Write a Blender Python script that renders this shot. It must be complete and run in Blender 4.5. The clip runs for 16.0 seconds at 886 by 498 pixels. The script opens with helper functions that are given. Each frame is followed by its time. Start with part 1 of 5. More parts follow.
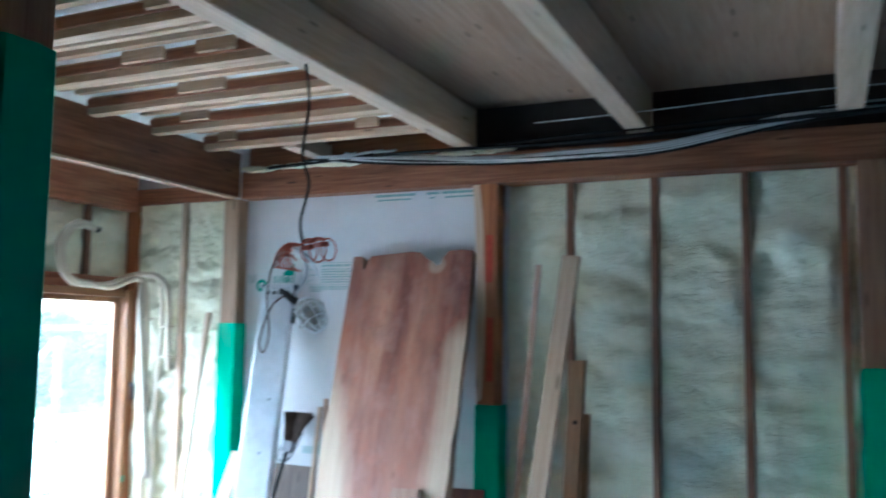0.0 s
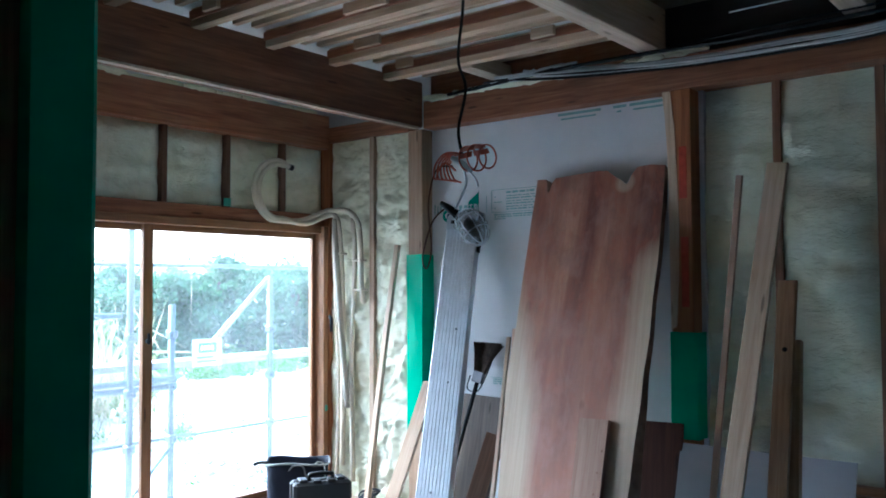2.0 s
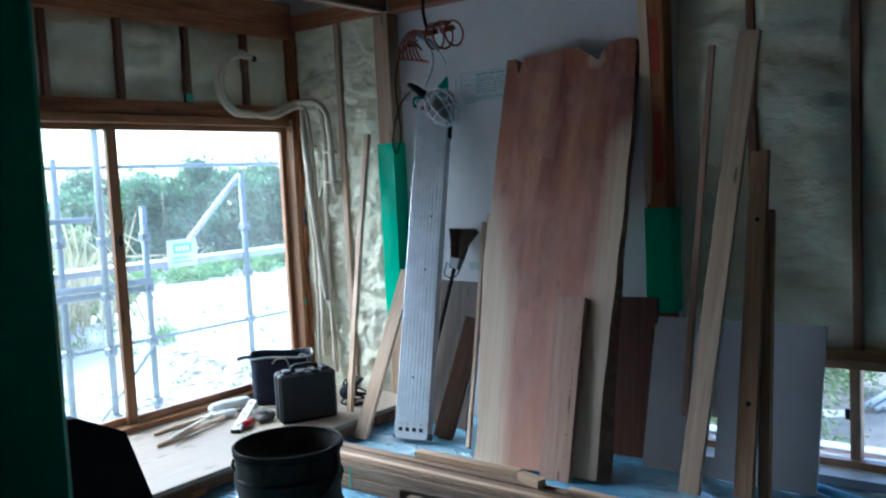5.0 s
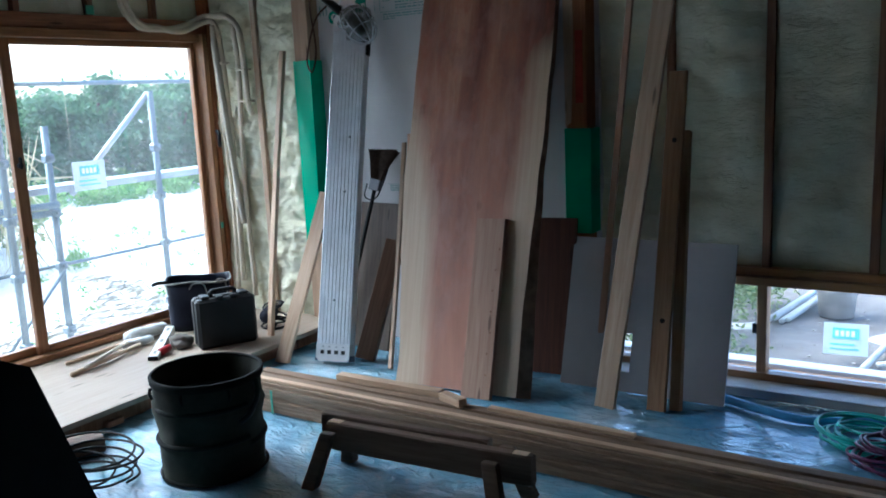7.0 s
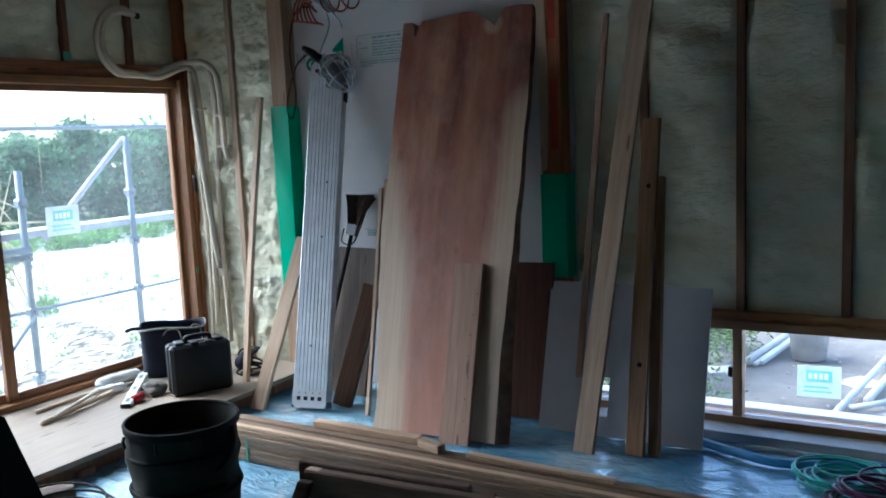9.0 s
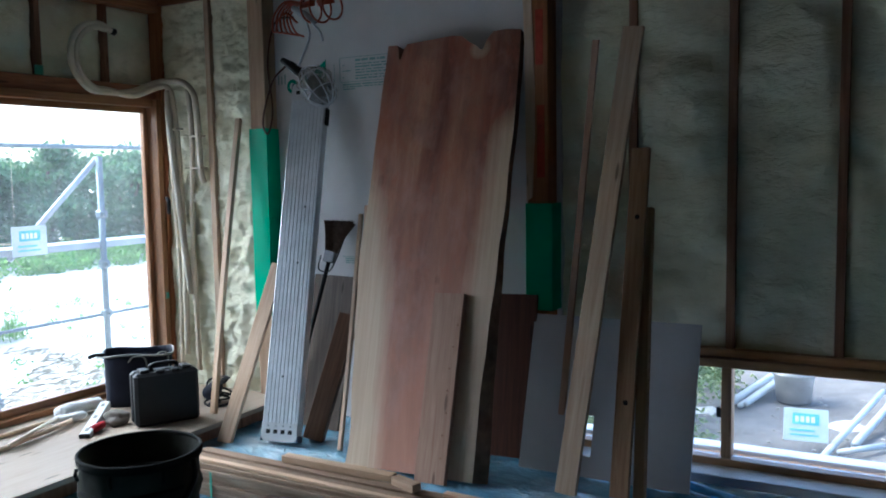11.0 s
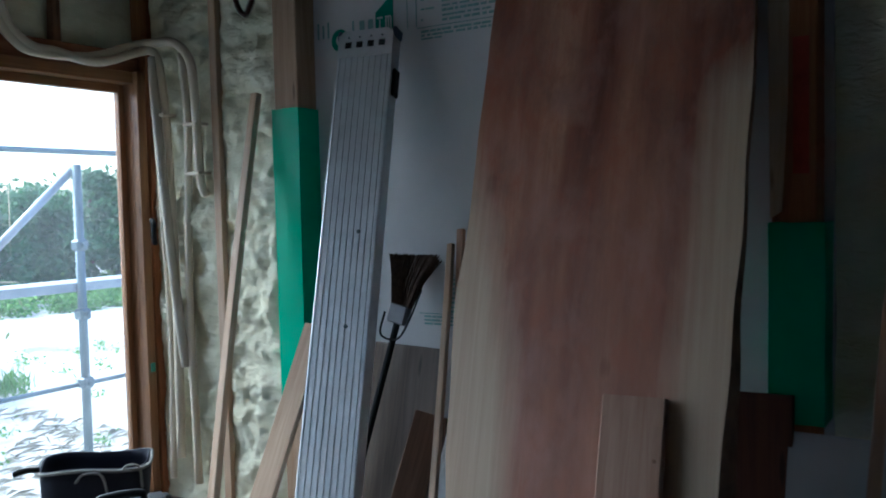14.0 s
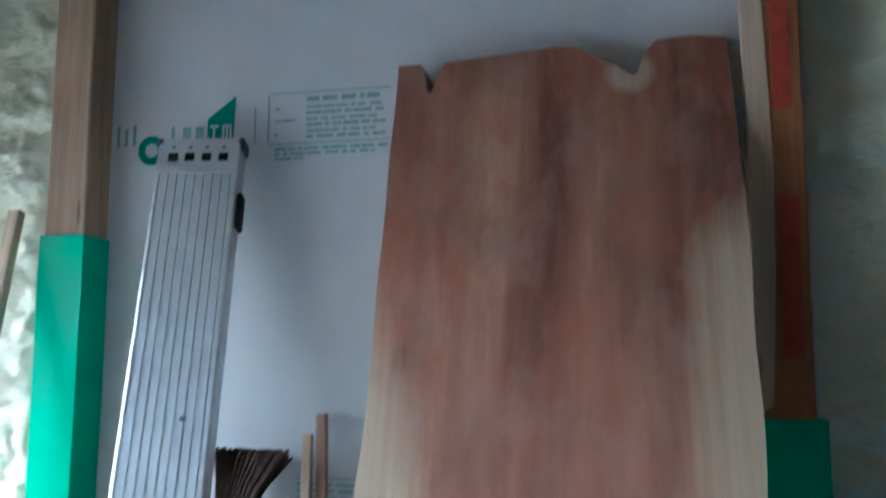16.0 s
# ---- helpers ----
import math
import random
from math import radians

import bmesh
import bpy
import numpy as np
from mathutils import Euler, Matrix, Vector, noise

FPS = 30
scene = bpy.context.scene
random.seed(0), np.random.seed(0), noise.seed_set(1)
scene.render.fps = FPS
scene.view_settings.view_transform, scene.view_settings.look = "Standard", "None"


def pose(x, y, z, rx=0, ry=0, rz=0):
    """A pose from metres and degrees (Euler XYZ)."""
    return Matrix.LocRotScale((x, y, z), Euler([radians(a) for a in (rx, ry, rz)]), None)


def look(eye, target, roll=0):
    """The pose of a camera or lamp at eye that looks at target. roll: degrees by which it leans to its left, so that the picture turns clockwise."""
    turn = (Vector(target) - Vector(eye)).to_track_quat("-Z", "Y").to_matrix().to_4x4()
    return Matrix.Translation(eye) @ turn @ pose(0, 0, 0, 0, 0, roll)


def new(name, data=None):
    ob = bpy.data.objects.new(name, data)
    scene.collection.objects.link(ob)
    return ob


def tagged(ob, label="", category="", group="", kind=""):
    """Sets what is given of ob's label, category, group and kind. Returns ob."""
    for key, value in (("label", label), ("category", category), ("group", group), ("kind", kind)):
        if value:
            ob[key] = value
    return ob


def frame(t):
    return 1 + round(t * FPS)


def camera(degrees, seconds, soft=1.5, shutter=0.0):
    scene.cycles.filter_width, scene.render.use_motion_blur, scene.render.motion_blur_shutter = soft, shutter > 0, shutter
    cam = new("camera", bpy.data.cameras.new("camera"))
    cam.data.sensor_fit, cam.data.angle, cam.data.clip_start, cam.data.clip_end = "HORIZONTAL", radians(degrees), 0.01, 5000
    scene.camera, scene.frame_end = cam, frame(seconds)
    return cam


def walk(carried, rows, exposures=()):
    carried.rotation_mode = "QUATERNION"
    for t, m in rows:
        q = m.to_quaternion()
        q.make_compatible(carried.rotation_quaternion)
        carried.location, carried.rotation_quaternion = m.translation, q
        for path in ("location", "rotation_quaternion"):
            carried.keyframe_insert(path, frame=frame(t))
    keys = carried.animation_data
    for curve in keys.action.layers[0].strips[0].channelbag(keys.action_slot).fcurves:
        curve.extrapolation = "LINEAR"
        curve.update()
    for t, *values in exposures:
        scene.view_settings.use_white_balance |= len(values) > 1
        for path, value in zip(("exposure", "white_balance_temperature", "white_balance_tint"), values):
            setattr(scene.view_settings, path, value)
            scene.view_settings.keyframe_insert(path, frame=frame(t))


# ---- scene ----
cam = camera(54.8, 16.0, soft=1.8, shutter=0.5)

PATH = [
    (0, (3.172, -4.655, 1.686), (2.359, -2.838, 1.883), 0.8),
    (0.5, (3.202, -4.476, 1.713), (2.131, -2.793, 1.849), 1.0),
    (1, (3.219, -4.336, 1.566), (2.039, -2.728, 1.704), -0.0),
    (1.5, (3.215, -4.333, 1.546), (1.978, -2.766, 1.665), 0.1),
    (2, (3.228, -4.317, 1.535), (1.973, -2.762, 1.62), -0.2),
    (2.5, (3.238, -4.302, 1.532), (1.961, -2.766, 1.621), -0.1),
    (3, (3.239, -4.312, 1.542), (1.96, -2.776, 1.624), -0.4),
    (3.5, (3.248, -4.316, 1.537), (1.942, -2.804, 1.623), -0.4),
    (4, (3.256, -4.31, 1.541), (1.916, -2.827, 1.605), -1.6),
    (4.5, (3.229, -4.309, 1.535), (1.943, -2.777, 1.484), -2.8),
    (5, (3.213, -4.282, 1.494), (2.001, -2.7, 1.33), -2.8),
    (7.5, (3.187, -4.238, 1.514), (2.155, -2.564, 1.151), -3.1),
    (8, (3.181, -4.258, 1.525), (2.169, -2.562, 1.205), -3.1),
    (10.5, (3.188, -4.239, 1.467), (2.194, -2.516, 1.253), -1.7),
    (11, (3.1, -4.124, 1.455), (2.13, -2.384, 1.276), -1.0),
    (11.5, (3.003, -3.802, 1.464), (1.874, -2.157, 1.325), -1.7),
    (12, (2.867, -3.565, 1.422), (1.588, -2.036, 1.26), 1.7),
    (12.5, (2.726, -3.224, 1.393), (1.418, -1.718, 1.244), 4.5),
    (13, (2.483, -3.003, 1.314), (1.213, -1.459, 1.268), 3.8),
    (13.5, (2.137, -2.807, 1.355), (1.025, -1.146, 1.292), -0.5),
    (14, (1.871, -2.54, 1.36), (0.785, -0.864, 1.255), -1.3),
    (14.5, (1.694, -2.314, 1.362), (0.691, -0.584, 1.344), -0.6),
    (15, (1.396, -2.197, 1.349), (0.686, -0.329, 1.415), 0.2),
    (15.5, (1.173, -2.135, 1.404), (0.624, -0.212, 1.464), -2.1),
    (16, (1.111, -2.104, 1.439), (0.663, -0.169, 1.67), 0.3),
]
walk(cam, [(t, look(eye, target, roll)) for t, eye, target, roll in PATH],
     [(0, 4.65, 4500, -4), (0.5, 4.6, 4550, -3), (1, 4.2, 4650, -1), (2, 3.6, 4650, -1), (3.5, 3.3, 4650, -1), (4.5, 3.22, 4650, -2), (5.0, 2.85, 4700, -3),
      (8, 2.65, 4950, 0), (11.5, 2.5, 5000, 0), (12.5, 2.25, 5000, 0), (13.5, 1.95, 4900, -1), (14.5, 2.5, 4750, -3), (15, 3.2, 4650, -4), (15.5, 3.8, 4500, -6), (16, 3.85, 4650, -4)])

# ---- light ----
world = bpy.data.worlds.new("sky")
scene.world = world
world.use_nodes = True
wn = world.node_tree
wn.nodes.clear()
sky = wn.nodes.new("ShaderNodeTexSky")
sky.sky_type = "NISHITA"
sky.sun_disc = False
sky.sun_elevation = radians(45)
sky.sun_rotation = radians(-97)
sky.air_density = 0.8
sky.dust_density = 4.0
sky.ozone_density = 1.0
bg = wn.nodes.new("ShaderNodeBackground")
bg.inputs["Strength"].default_value = 0.15
wo = wn.nodes.new("ShaderNodeOutputWorld")
wn.links.new(sky.outputs[0], bg.inputs["Color"])
wn.links.new(bg.outputs[0], wo.inputs["Surface"])
sun = new("sun", bpy.data.lights.new("sun", "SUN"))
sun.data.energy = 0.5
sun.data.angle = radians(50)
sun.data.color = (1.0, 0.97, 0.92)
sun.matrix_world = look((-7.0, -0.9, 7.2), (0, 0, 0))


# ---- materials ----
def material(name, rough=0.7, metal=0.0):
    m = bpy.data.materials.new(name)
    m.use_nodes = True
    b = m.node_tree.nodes["Principled BSDF"]
    b.inputs["Roughness"].default_value = rough
    b.inputs["Specular IOR Level"].default_value = 0.35
    b.inputs["Metallic"].default_value = metal
    return m, m.node_tree, b


def coords(nt, scale, jitter=True):
    """Object coordinates, scaled, with a shift of its own for each object."""
    tc = nt.nodes.new("ShaderNodeTexCoord")
    mp = nt.nodes.new("ShaderNodeMapping")
    mp.inputs["Scale"].default_value = scale
    nt.links.new(tc.outputs["Object"], mp.inputs["Vector"])
    if jitter:
        oi = nt.nodes.new("ShaderNodeObjectInfo")
        mu = nt.nodes.new("ShaderNodeMath")
        mu.operation = "MULTIPLY"
        mu.inputs[1].default_value = 37.0
        nt.links.new(oi.outputs["Random"], mu.inputs[0])
        nt.links.new(mu.outputs[0], mp.inputs["Location"])
    return mp.outputs[0]


def noise_tex(nt, vec, scale, detail=5, rough=0.55, distort=0.0):
    n = nt.nodes.new("ShaderNodeTexNoise")
    n.inputs["Scale"].default_value = scale
    n.inputs["Detail"].default_value = detail
    n.inputs["Roughness"].default_value = rough
    n.inputs["Distortion"].default_value = distort
    nt.links.new(vec, n.inputs["Vector"])
    return n.outputs["Fac"]


def ramp(nt, fac, stops):
    r = nt.nodes.new("ShaderNodeValToRGB")
    e = r.color_ramp.elements
    while len(e) < len(stops):
        e.new(0.5)
    for el, (p, c) in zip(e, stops):
        el.position, el.color = p, (*c, 1)
    nt.links.new(fac, r.inputs["Fac"])
    return r.outputs["Color"]


def mix(nt, a, b, fac, mode="MIX"):
    n = nt.nodes.new("ShaderNodeMix")
    n.data_type, n.blend_type = "RGBA", mode
    for s, v in ((n.inputs[6], a), (n.inputs[7], b), (n.inputs[0], fac)):
        if isinstance(v, (int, float)):
            s.default_value = v
        elif isinstance(v, tuple):
            s.default_value = (*v, 1)
        else:
            nt.links.new(v, s)
    return n.outputs[2]


def bump(nt, b, height, strength, dist):
    n = nt.nodes.new("ShaderNodeBump")
    n.inputs["Strength"].default_value = strength
    n.inputs["Distance"].default_value = dist
    nt.links.new(height, n.inputs["Height"])
    nt.links.new(n.outputs[0], b.inputs["Normal"])


def wood(name, dark, light, axis="z", rough=0.65, stain=0.35):
    """Sawn timber with the grain along one local axis, and knots and grey stains."""
    m, nt, b = material(name, rough)
    s = {"x": (1.2, 22, 22), "y": (22, 1.2, 22), "z": (22, 22, 1.2)}[axis]
    s2 = {"x": (0.5, 5, 5), "y": (5, 0.5, 5), "z": (5, 5, 0.5)}[axis]
    g = noise_tex(nt, coords(nt, s), 2.2, 6, 0.62, 0.6)
    c = ramp(nt, g, [(0.3, dark), (0.68, light)])
    big = noise_tex(nt, coords(nt, s2), 1.6, 3, 0.5, 0.3)
    c = mix(nt, c, tuple(v * 0.55 for v in dark), ramp(nt, big, [(0.52, (0, 0, 0)), (0.8, (stain,) * 3)]))
    v = nt.nodes.new("ShaderNodeTexVoronoi")
    v.inputs["Scale"].default_value = 1.5
    k = {"x": (1.6, 9, 9), "y": (9, 1.6, 9), "z": (9, 9, 1.6)}[axis]
    nt.links.new(coords(nt, k), v.inputs["Vector"])
    c = mix(nt, c, tuple(v * 0.3 for v in dark), ramp(nt, v.outputs["Distance"], [(0.07, (0.75,) * 3), (0.13, (0, 0, 0))]))
    oi = nt.nodes.new("ShaderNodeObjectInfo")
    c = mix(nt, c, (0.62, 0.6, 0.58), ramp(nt, oi.outputs["Random"], [(0.0, (0, 0, 0)), (1.0, (0.75,) * 3)]), "MULTIPLY")
    nt.links.new(c, b.inputs["Base Color"])
    bump(nt, b, g, 0.25, 0.004)
    return m


def plain(name, colour, rough=0.6, metal=0.0, vary=0.25, scale=6.0, bumps=0.15, fine=60.0):
    """A painted, moulded or worn surface: one colour with blotches and a fine relief."""
    m, nt, b = material(name, rough, metal)
    n = noise_tex(nt, coords(nt, (1, 1, 1)), scale, 6, 0.6)
    c = mix(nt, colour, tuple(v * (1 - vary) for v in colour), ramp(nt, n, [(0.35, (0, 0, 0)), (0.7, (1, 1, 1))]))
    nt.links.new(c, b.inputs["Base Color"])
    f = noise_tex(nt, coords(nt, (1, 1, 1)), fine, 4, 0.6)
    r = nt.nodes.new("ShaderNodeMapRange")
    r.inputs["To Min"].default_value, r.inputs["To Max"].default_value = max(rough - 0.12, 0.02), min(rough + 0.12, 1)
    nt.links.new(n, r.inputs["Value"])
    nt.links.new(r.outputs[0], b.inputs["Roughness"])
    if bumps:
        bump(nt, b, f, bumps, 0.003)
    return m


RED = ((0.2, 0.072, 0.032), (0.43, 0.19, 0.092))
M_POST_Z = wood("post_timber", (0.35, 0.22, 0.13), (0.54, 0.38, 0.25), "z", stain=0.2)
M_POSTR_Z = wood("orange_post_timber", (0.27, 0.09, 0.03), (0.5, 0.2, 0.075), "z", 0.55)
M_BEAM_X = wood("brown_beam_x", *RED, axis="x", stain=0.8)
M_BEAM_Y = wood("brown_beam_y", *RED, axis="y", stain=0.8)
M_STUD_Z = wood("brown_stud", (0.19, 0.09, 0.052), (0.35, 0.19, 0.115), "z")
M_PALE_X = wood("pale_joist_x", (0.5, 0.33, 0.2), (0.72, 0.53, 0.36), "x", stain=0.25)
M_PALE_Y = wood("pale_beam_y", (0.5, 0.37, 0.25), (0.7, 0.55, 0.41), "y", stain=0.25)
M_PALE_Z = wood("pale_board", (0.5, 0.34, 0.22), (0.68, 0.52, 0.37), "z", stain=0.2)
M_PINK_Z = wood("pinkish_board", (0.42, 0.24, 0.16), (0.58, 0.38, 0.27), "z", stain=0.15)
M_BROWN_Z = wood("brown_board", (0.2, 0.1, 0.055), (0.36, 0.2, 0.12), "z")
M_OFFCUT = wood("dark_brown_offcut", (0.13, 0.066, 0.04), (0.25, 0.14, 0.085), "z")
M_GREYB_Z = wood("grey_brown_board", (0.09, 0.068, 0.055), (0.17, 0.13, 0.1), "z")
M_DARKPLY_Z = wood("dark_red_plywood", (0.07, 0.025, 0.014), (0.14, 0.05, 0.027), "z")
# low window's wood: colour raised in place of daylight falling on the frame
M_LITFRAME_Z = wood("lit_window_wood", (0.46, 0.24, 0.11), (0.64, 0.38, 0.19), "z", 0.4, 0.2)
M_KNOTTY = wood("knotty_stud", (0.3, 0.16, 0.08), (0.47, 0.28, 0.155), "z", stain=0.2)
M_FRAME_Z = wood("window_wood", (0.26, 0.12, 0.05), (0.42, 0.22, 0.1), "z", 0.4, 0.2)
M_FRAME_Y = wood("window_wood_y", (0.26, 0.12, 0.05), (0.42, 0.22, 0.1), "y", 0.4, 0.2)
# same raised colour as the low window's uprights, daylight put into the wood
M_LITFRAME_X = wood("lit_window_wood_x", (0.46, 0.24, 0.11), (0.64, 0.38, 0.19), "x", 0.4, 0.2)
M_OLD_X = wood("old_sawhorse_wood", (0.1, 0.06, 0.038), (0.22, 0.14, 0.09), "x")
M_SILL = wood("planed_sill", (0.72, 0.64, 0.52), (0.85, 0.79, 0.68), "x", 0.45, 0.1)
M_STACK_X = wood("stacked_lumber", (0.2, 0.125, 0.075), (0.4, 0.28, 0.185), "x")
M_DARKBEAM_Y = wood("dark_stained_beam", (0.13, 0.05, 0.025), (0.3, 0.14, 0.072), "y", 0.7, 0.8)
M_PLATFORM = wood("deck_plywood", (0.36, 0.29, 0.225), (0.43, 0.355, 0.28), "y", 0.6, 0.12)
M_SUBFLOOR = wood("dark_subfloor", (0.07, 0.05, 0.036), (0.13, 0.095, 0.07), "y", 0.8, 0.4)
M_PLYCEIL = wood("ceiling_plywood", (0.3, 0.19, 0.118), (0.4, 0.275, 0.185), "y", 0.8, 0.35)
M_BARKEDGE = plain("bark_edge", (0.27, 0.165, 0.11), 0.9, vary=0.5, scale=14, bumps=0.6, fine=30)
M_WHITE = plain("white_insulation_sheet", (0.84, 0.84, 0.82), 0.6)
M_BOARD = plain("grey_sheathing_board", (0.625, 0.61, 0.605), 0.8, vary=0.1, scale=3, bumps=0.05)
M_PANEL = plain("grey_plasterboard", (0.5, 0.495, 0.51), 0.8, vary=0.12, scale=3, bumps=0.05)
M_GREEN = plain("green_wrap_sheet", (0.0, 0.42, 0.21), 0.38, vary=0.18, scale=4, bumps=0.1, fine=18)
M_PRINT = plain("green_print", (0.26, 0.42, 0.40), 0.8, vary=0.3, scale=40, bumps=0)
M_LOGO = plain("logo_green", (0.0, 0.24, 0.16), 0.8, vary=0.2, scale=20, bumps=0)
M_ALU = plain("aluminium", (0.76, 0.79, 0.83), 0.42, 0.3, vary=0.2, scale=9, bumps=0.05)
M_ALU_CAP = plain("cast_end_cap", (0.7, 0.71, 0.73), 0.5, 0.4, vary=0.2)
M_BLACK = plain("black_plastic", (0.008, 0.008, 0.009), 0.55, vary=0.3)
M_CLOTH = plain("black_cloth", (0.011, 0.011, 0.008), 0.95, vary=0.6, scale=9, bumps=0.5)
M_OLIVE = plain("olive_black_cloth", (0.032, 0.033, 0.021), 0.9, vary=0.6, scale=7, bumps=0.5)
M_NAVY = plain("navy_canvas", (0.01, 0.012, 0.026), 0.8, vary=0.4, bumps=0.3)
M_GREY = plain("grey_strap", (0.28, 0.28, 0.27), 0.8)
M_CREAM = plain("cream_pipe_cover", (0.68, 0.6, 0.46), 0.55, vary=0.15, bumps=0.15)
M_CONDUIT = plain("beige_conduit", (0.5, 0.45, 0.36), 0.55, vary=0.2)
M_CABLEW = plain("grey_cable", (0.55, 0.55, 0.54), 0.45)
M_CORD = plain("black_cord", (0.006, 0.006, 0.007), 0.8)
M_BROWNCORD = plain("brown_cord", (0.09, 0.03, 0.018), 0.6)
M_FERRULE = plain("broom_ferrule", (0.17, 0.17, 0.18), 0.5, 0.3)
M_CORNER = plain("blue_grey_rubber", (0.09, 0.12, 0.19), 0.6)
M_TEAL = plain("teal_hose", (0.08, 0.5, 0.42), 0.35)
M_PURPLE = plain("purple_hose", (0.1, 0.03, 0.085), 0.35)
M_BLUET = plain("blue_tube", (0.1, 0.32, 0.6), 0.4)
M_ORANGE = plain("orange_guard", (0.45, 0.09, 0.045), 0.4)
M_STEEL = plain("galvanised_steel", (0.15, 0.19, 0.21), 0.45, 0.6, vary=0.25)
M_RAIL = plain("steel_deck_board", (0.34, 0.37, 0.4), 0.5, 0.4, vary=0.2)
M_PVC = plain("white_plastic", (0.75, 0.77, 0.78), 0.4, vary=0.1)
M_PIPE = plain("weathered_white_pipe", (0.5, 0.52, 0.52), 0.5, vary=0.2)
M_CYAN = plain("cyan_print", (0.2, 0.6, 0.62), 0.5)
M_REDP = plain("red_plastic", (0.4, 0.02, 0.03), 0.4)
M_STRAW = plain("broom_straw", (0.1, 0.062, 0.042), 0.9, vary=0.5, scale=60, bumps=0.4)
M_SOIL = plain("dark_soil", (0.2, 0.178, 0.155), 0.95, vary=0.45, scale=3, bumps=0.6, fine=25)
# near-black for the unseen walls and roof, so they add little bounced light
M_WALL = plain("unseen_dark_wall", (0.06, 0.05, 0.042), 0.85, vary=0.2)
M_DARK = plain("dark_gap", (0.03, 0.022, 0.017), 0.9)
M_DPANEL = plain("dark_panel", (0.008, 0.008, 0.008), 0.85)
M_TAPE = plain("green_tape", (0.12, 0.4, 0.27), 0.5)
M_REDPAINT = plain("red_chalk", (0.45, 0.06, 0.03), 0.8, vary=0.3, scale=30)


def foam_material():
    m, nt, b = material("spray_foam", 0.75)
    n = noise_tex(nt, coords(nt, (1, 1, 1)), 5, 6, 0.6)
    c = ramp(nt, n, [(0.3, (0.7, 0.67, 0.47)), (0.7, (0.86, 0.84, 0.66))])
    nt.links.new(c, b.inputs["Base Color"])
    f = noise_tex(nt, coords(nt, (1, 1, 2.2)), 26, 6, 0.6, 0.8)
    bump(nt, b, f, 0.6, 0.02)
    return m


def tarp_material():
    m, nt, b = material("blue_sheet", 0.24)
    b.inputs["Specular IOR Level"].default_value = 0.85
    n = noise_tex(nt, coords(nt, (1, 1, 1)), 1.8, 6, 0.6, 0.5)
    c = ramp(nt, n, [(0.3, (0.1, 0.28, 0.46)), (0.52, (0.22, 0.44, 0.6)), (0.72, (0.5, 0.6, 0.67))])
    d = noise_tex(nt, coords(nt, (1, 1, 1)), 14, 6, 0.7)
    c = mix(nt, c, (0.42, 0.42, 0.4), ramp(nt, d, [(0.55, (0, 0, 0)), (0.75, (0.5,) * 3)]))
    nt.links.new(c, b.inputs["Base Color"])
    f = noise_tex(nt, coords(nt, (1, 2.0, 1)), 11, 7, 0.62, 1.8)
    w = noise_tex(nt, coords(nt, (1.3, 3.2, 1)), 3.5, 4, 0.55, 0.9)
    crease = ramp(nt, w, [(0.40, (0, 0, 0)), (0.47, (0.35,) * 3), (0.5, (1, 1, 1)), (0.53, (0.35,) * 3), (0.60, (0, 0, 0))])
    b.inputs["Coat Weight"].default_value = 0.6
    b.inputs["Coat Roughness"].default_value = 0.1
    bump(nt, b, mix(nt, f, crease, 0.55), 0.75, 0.03)
    return m


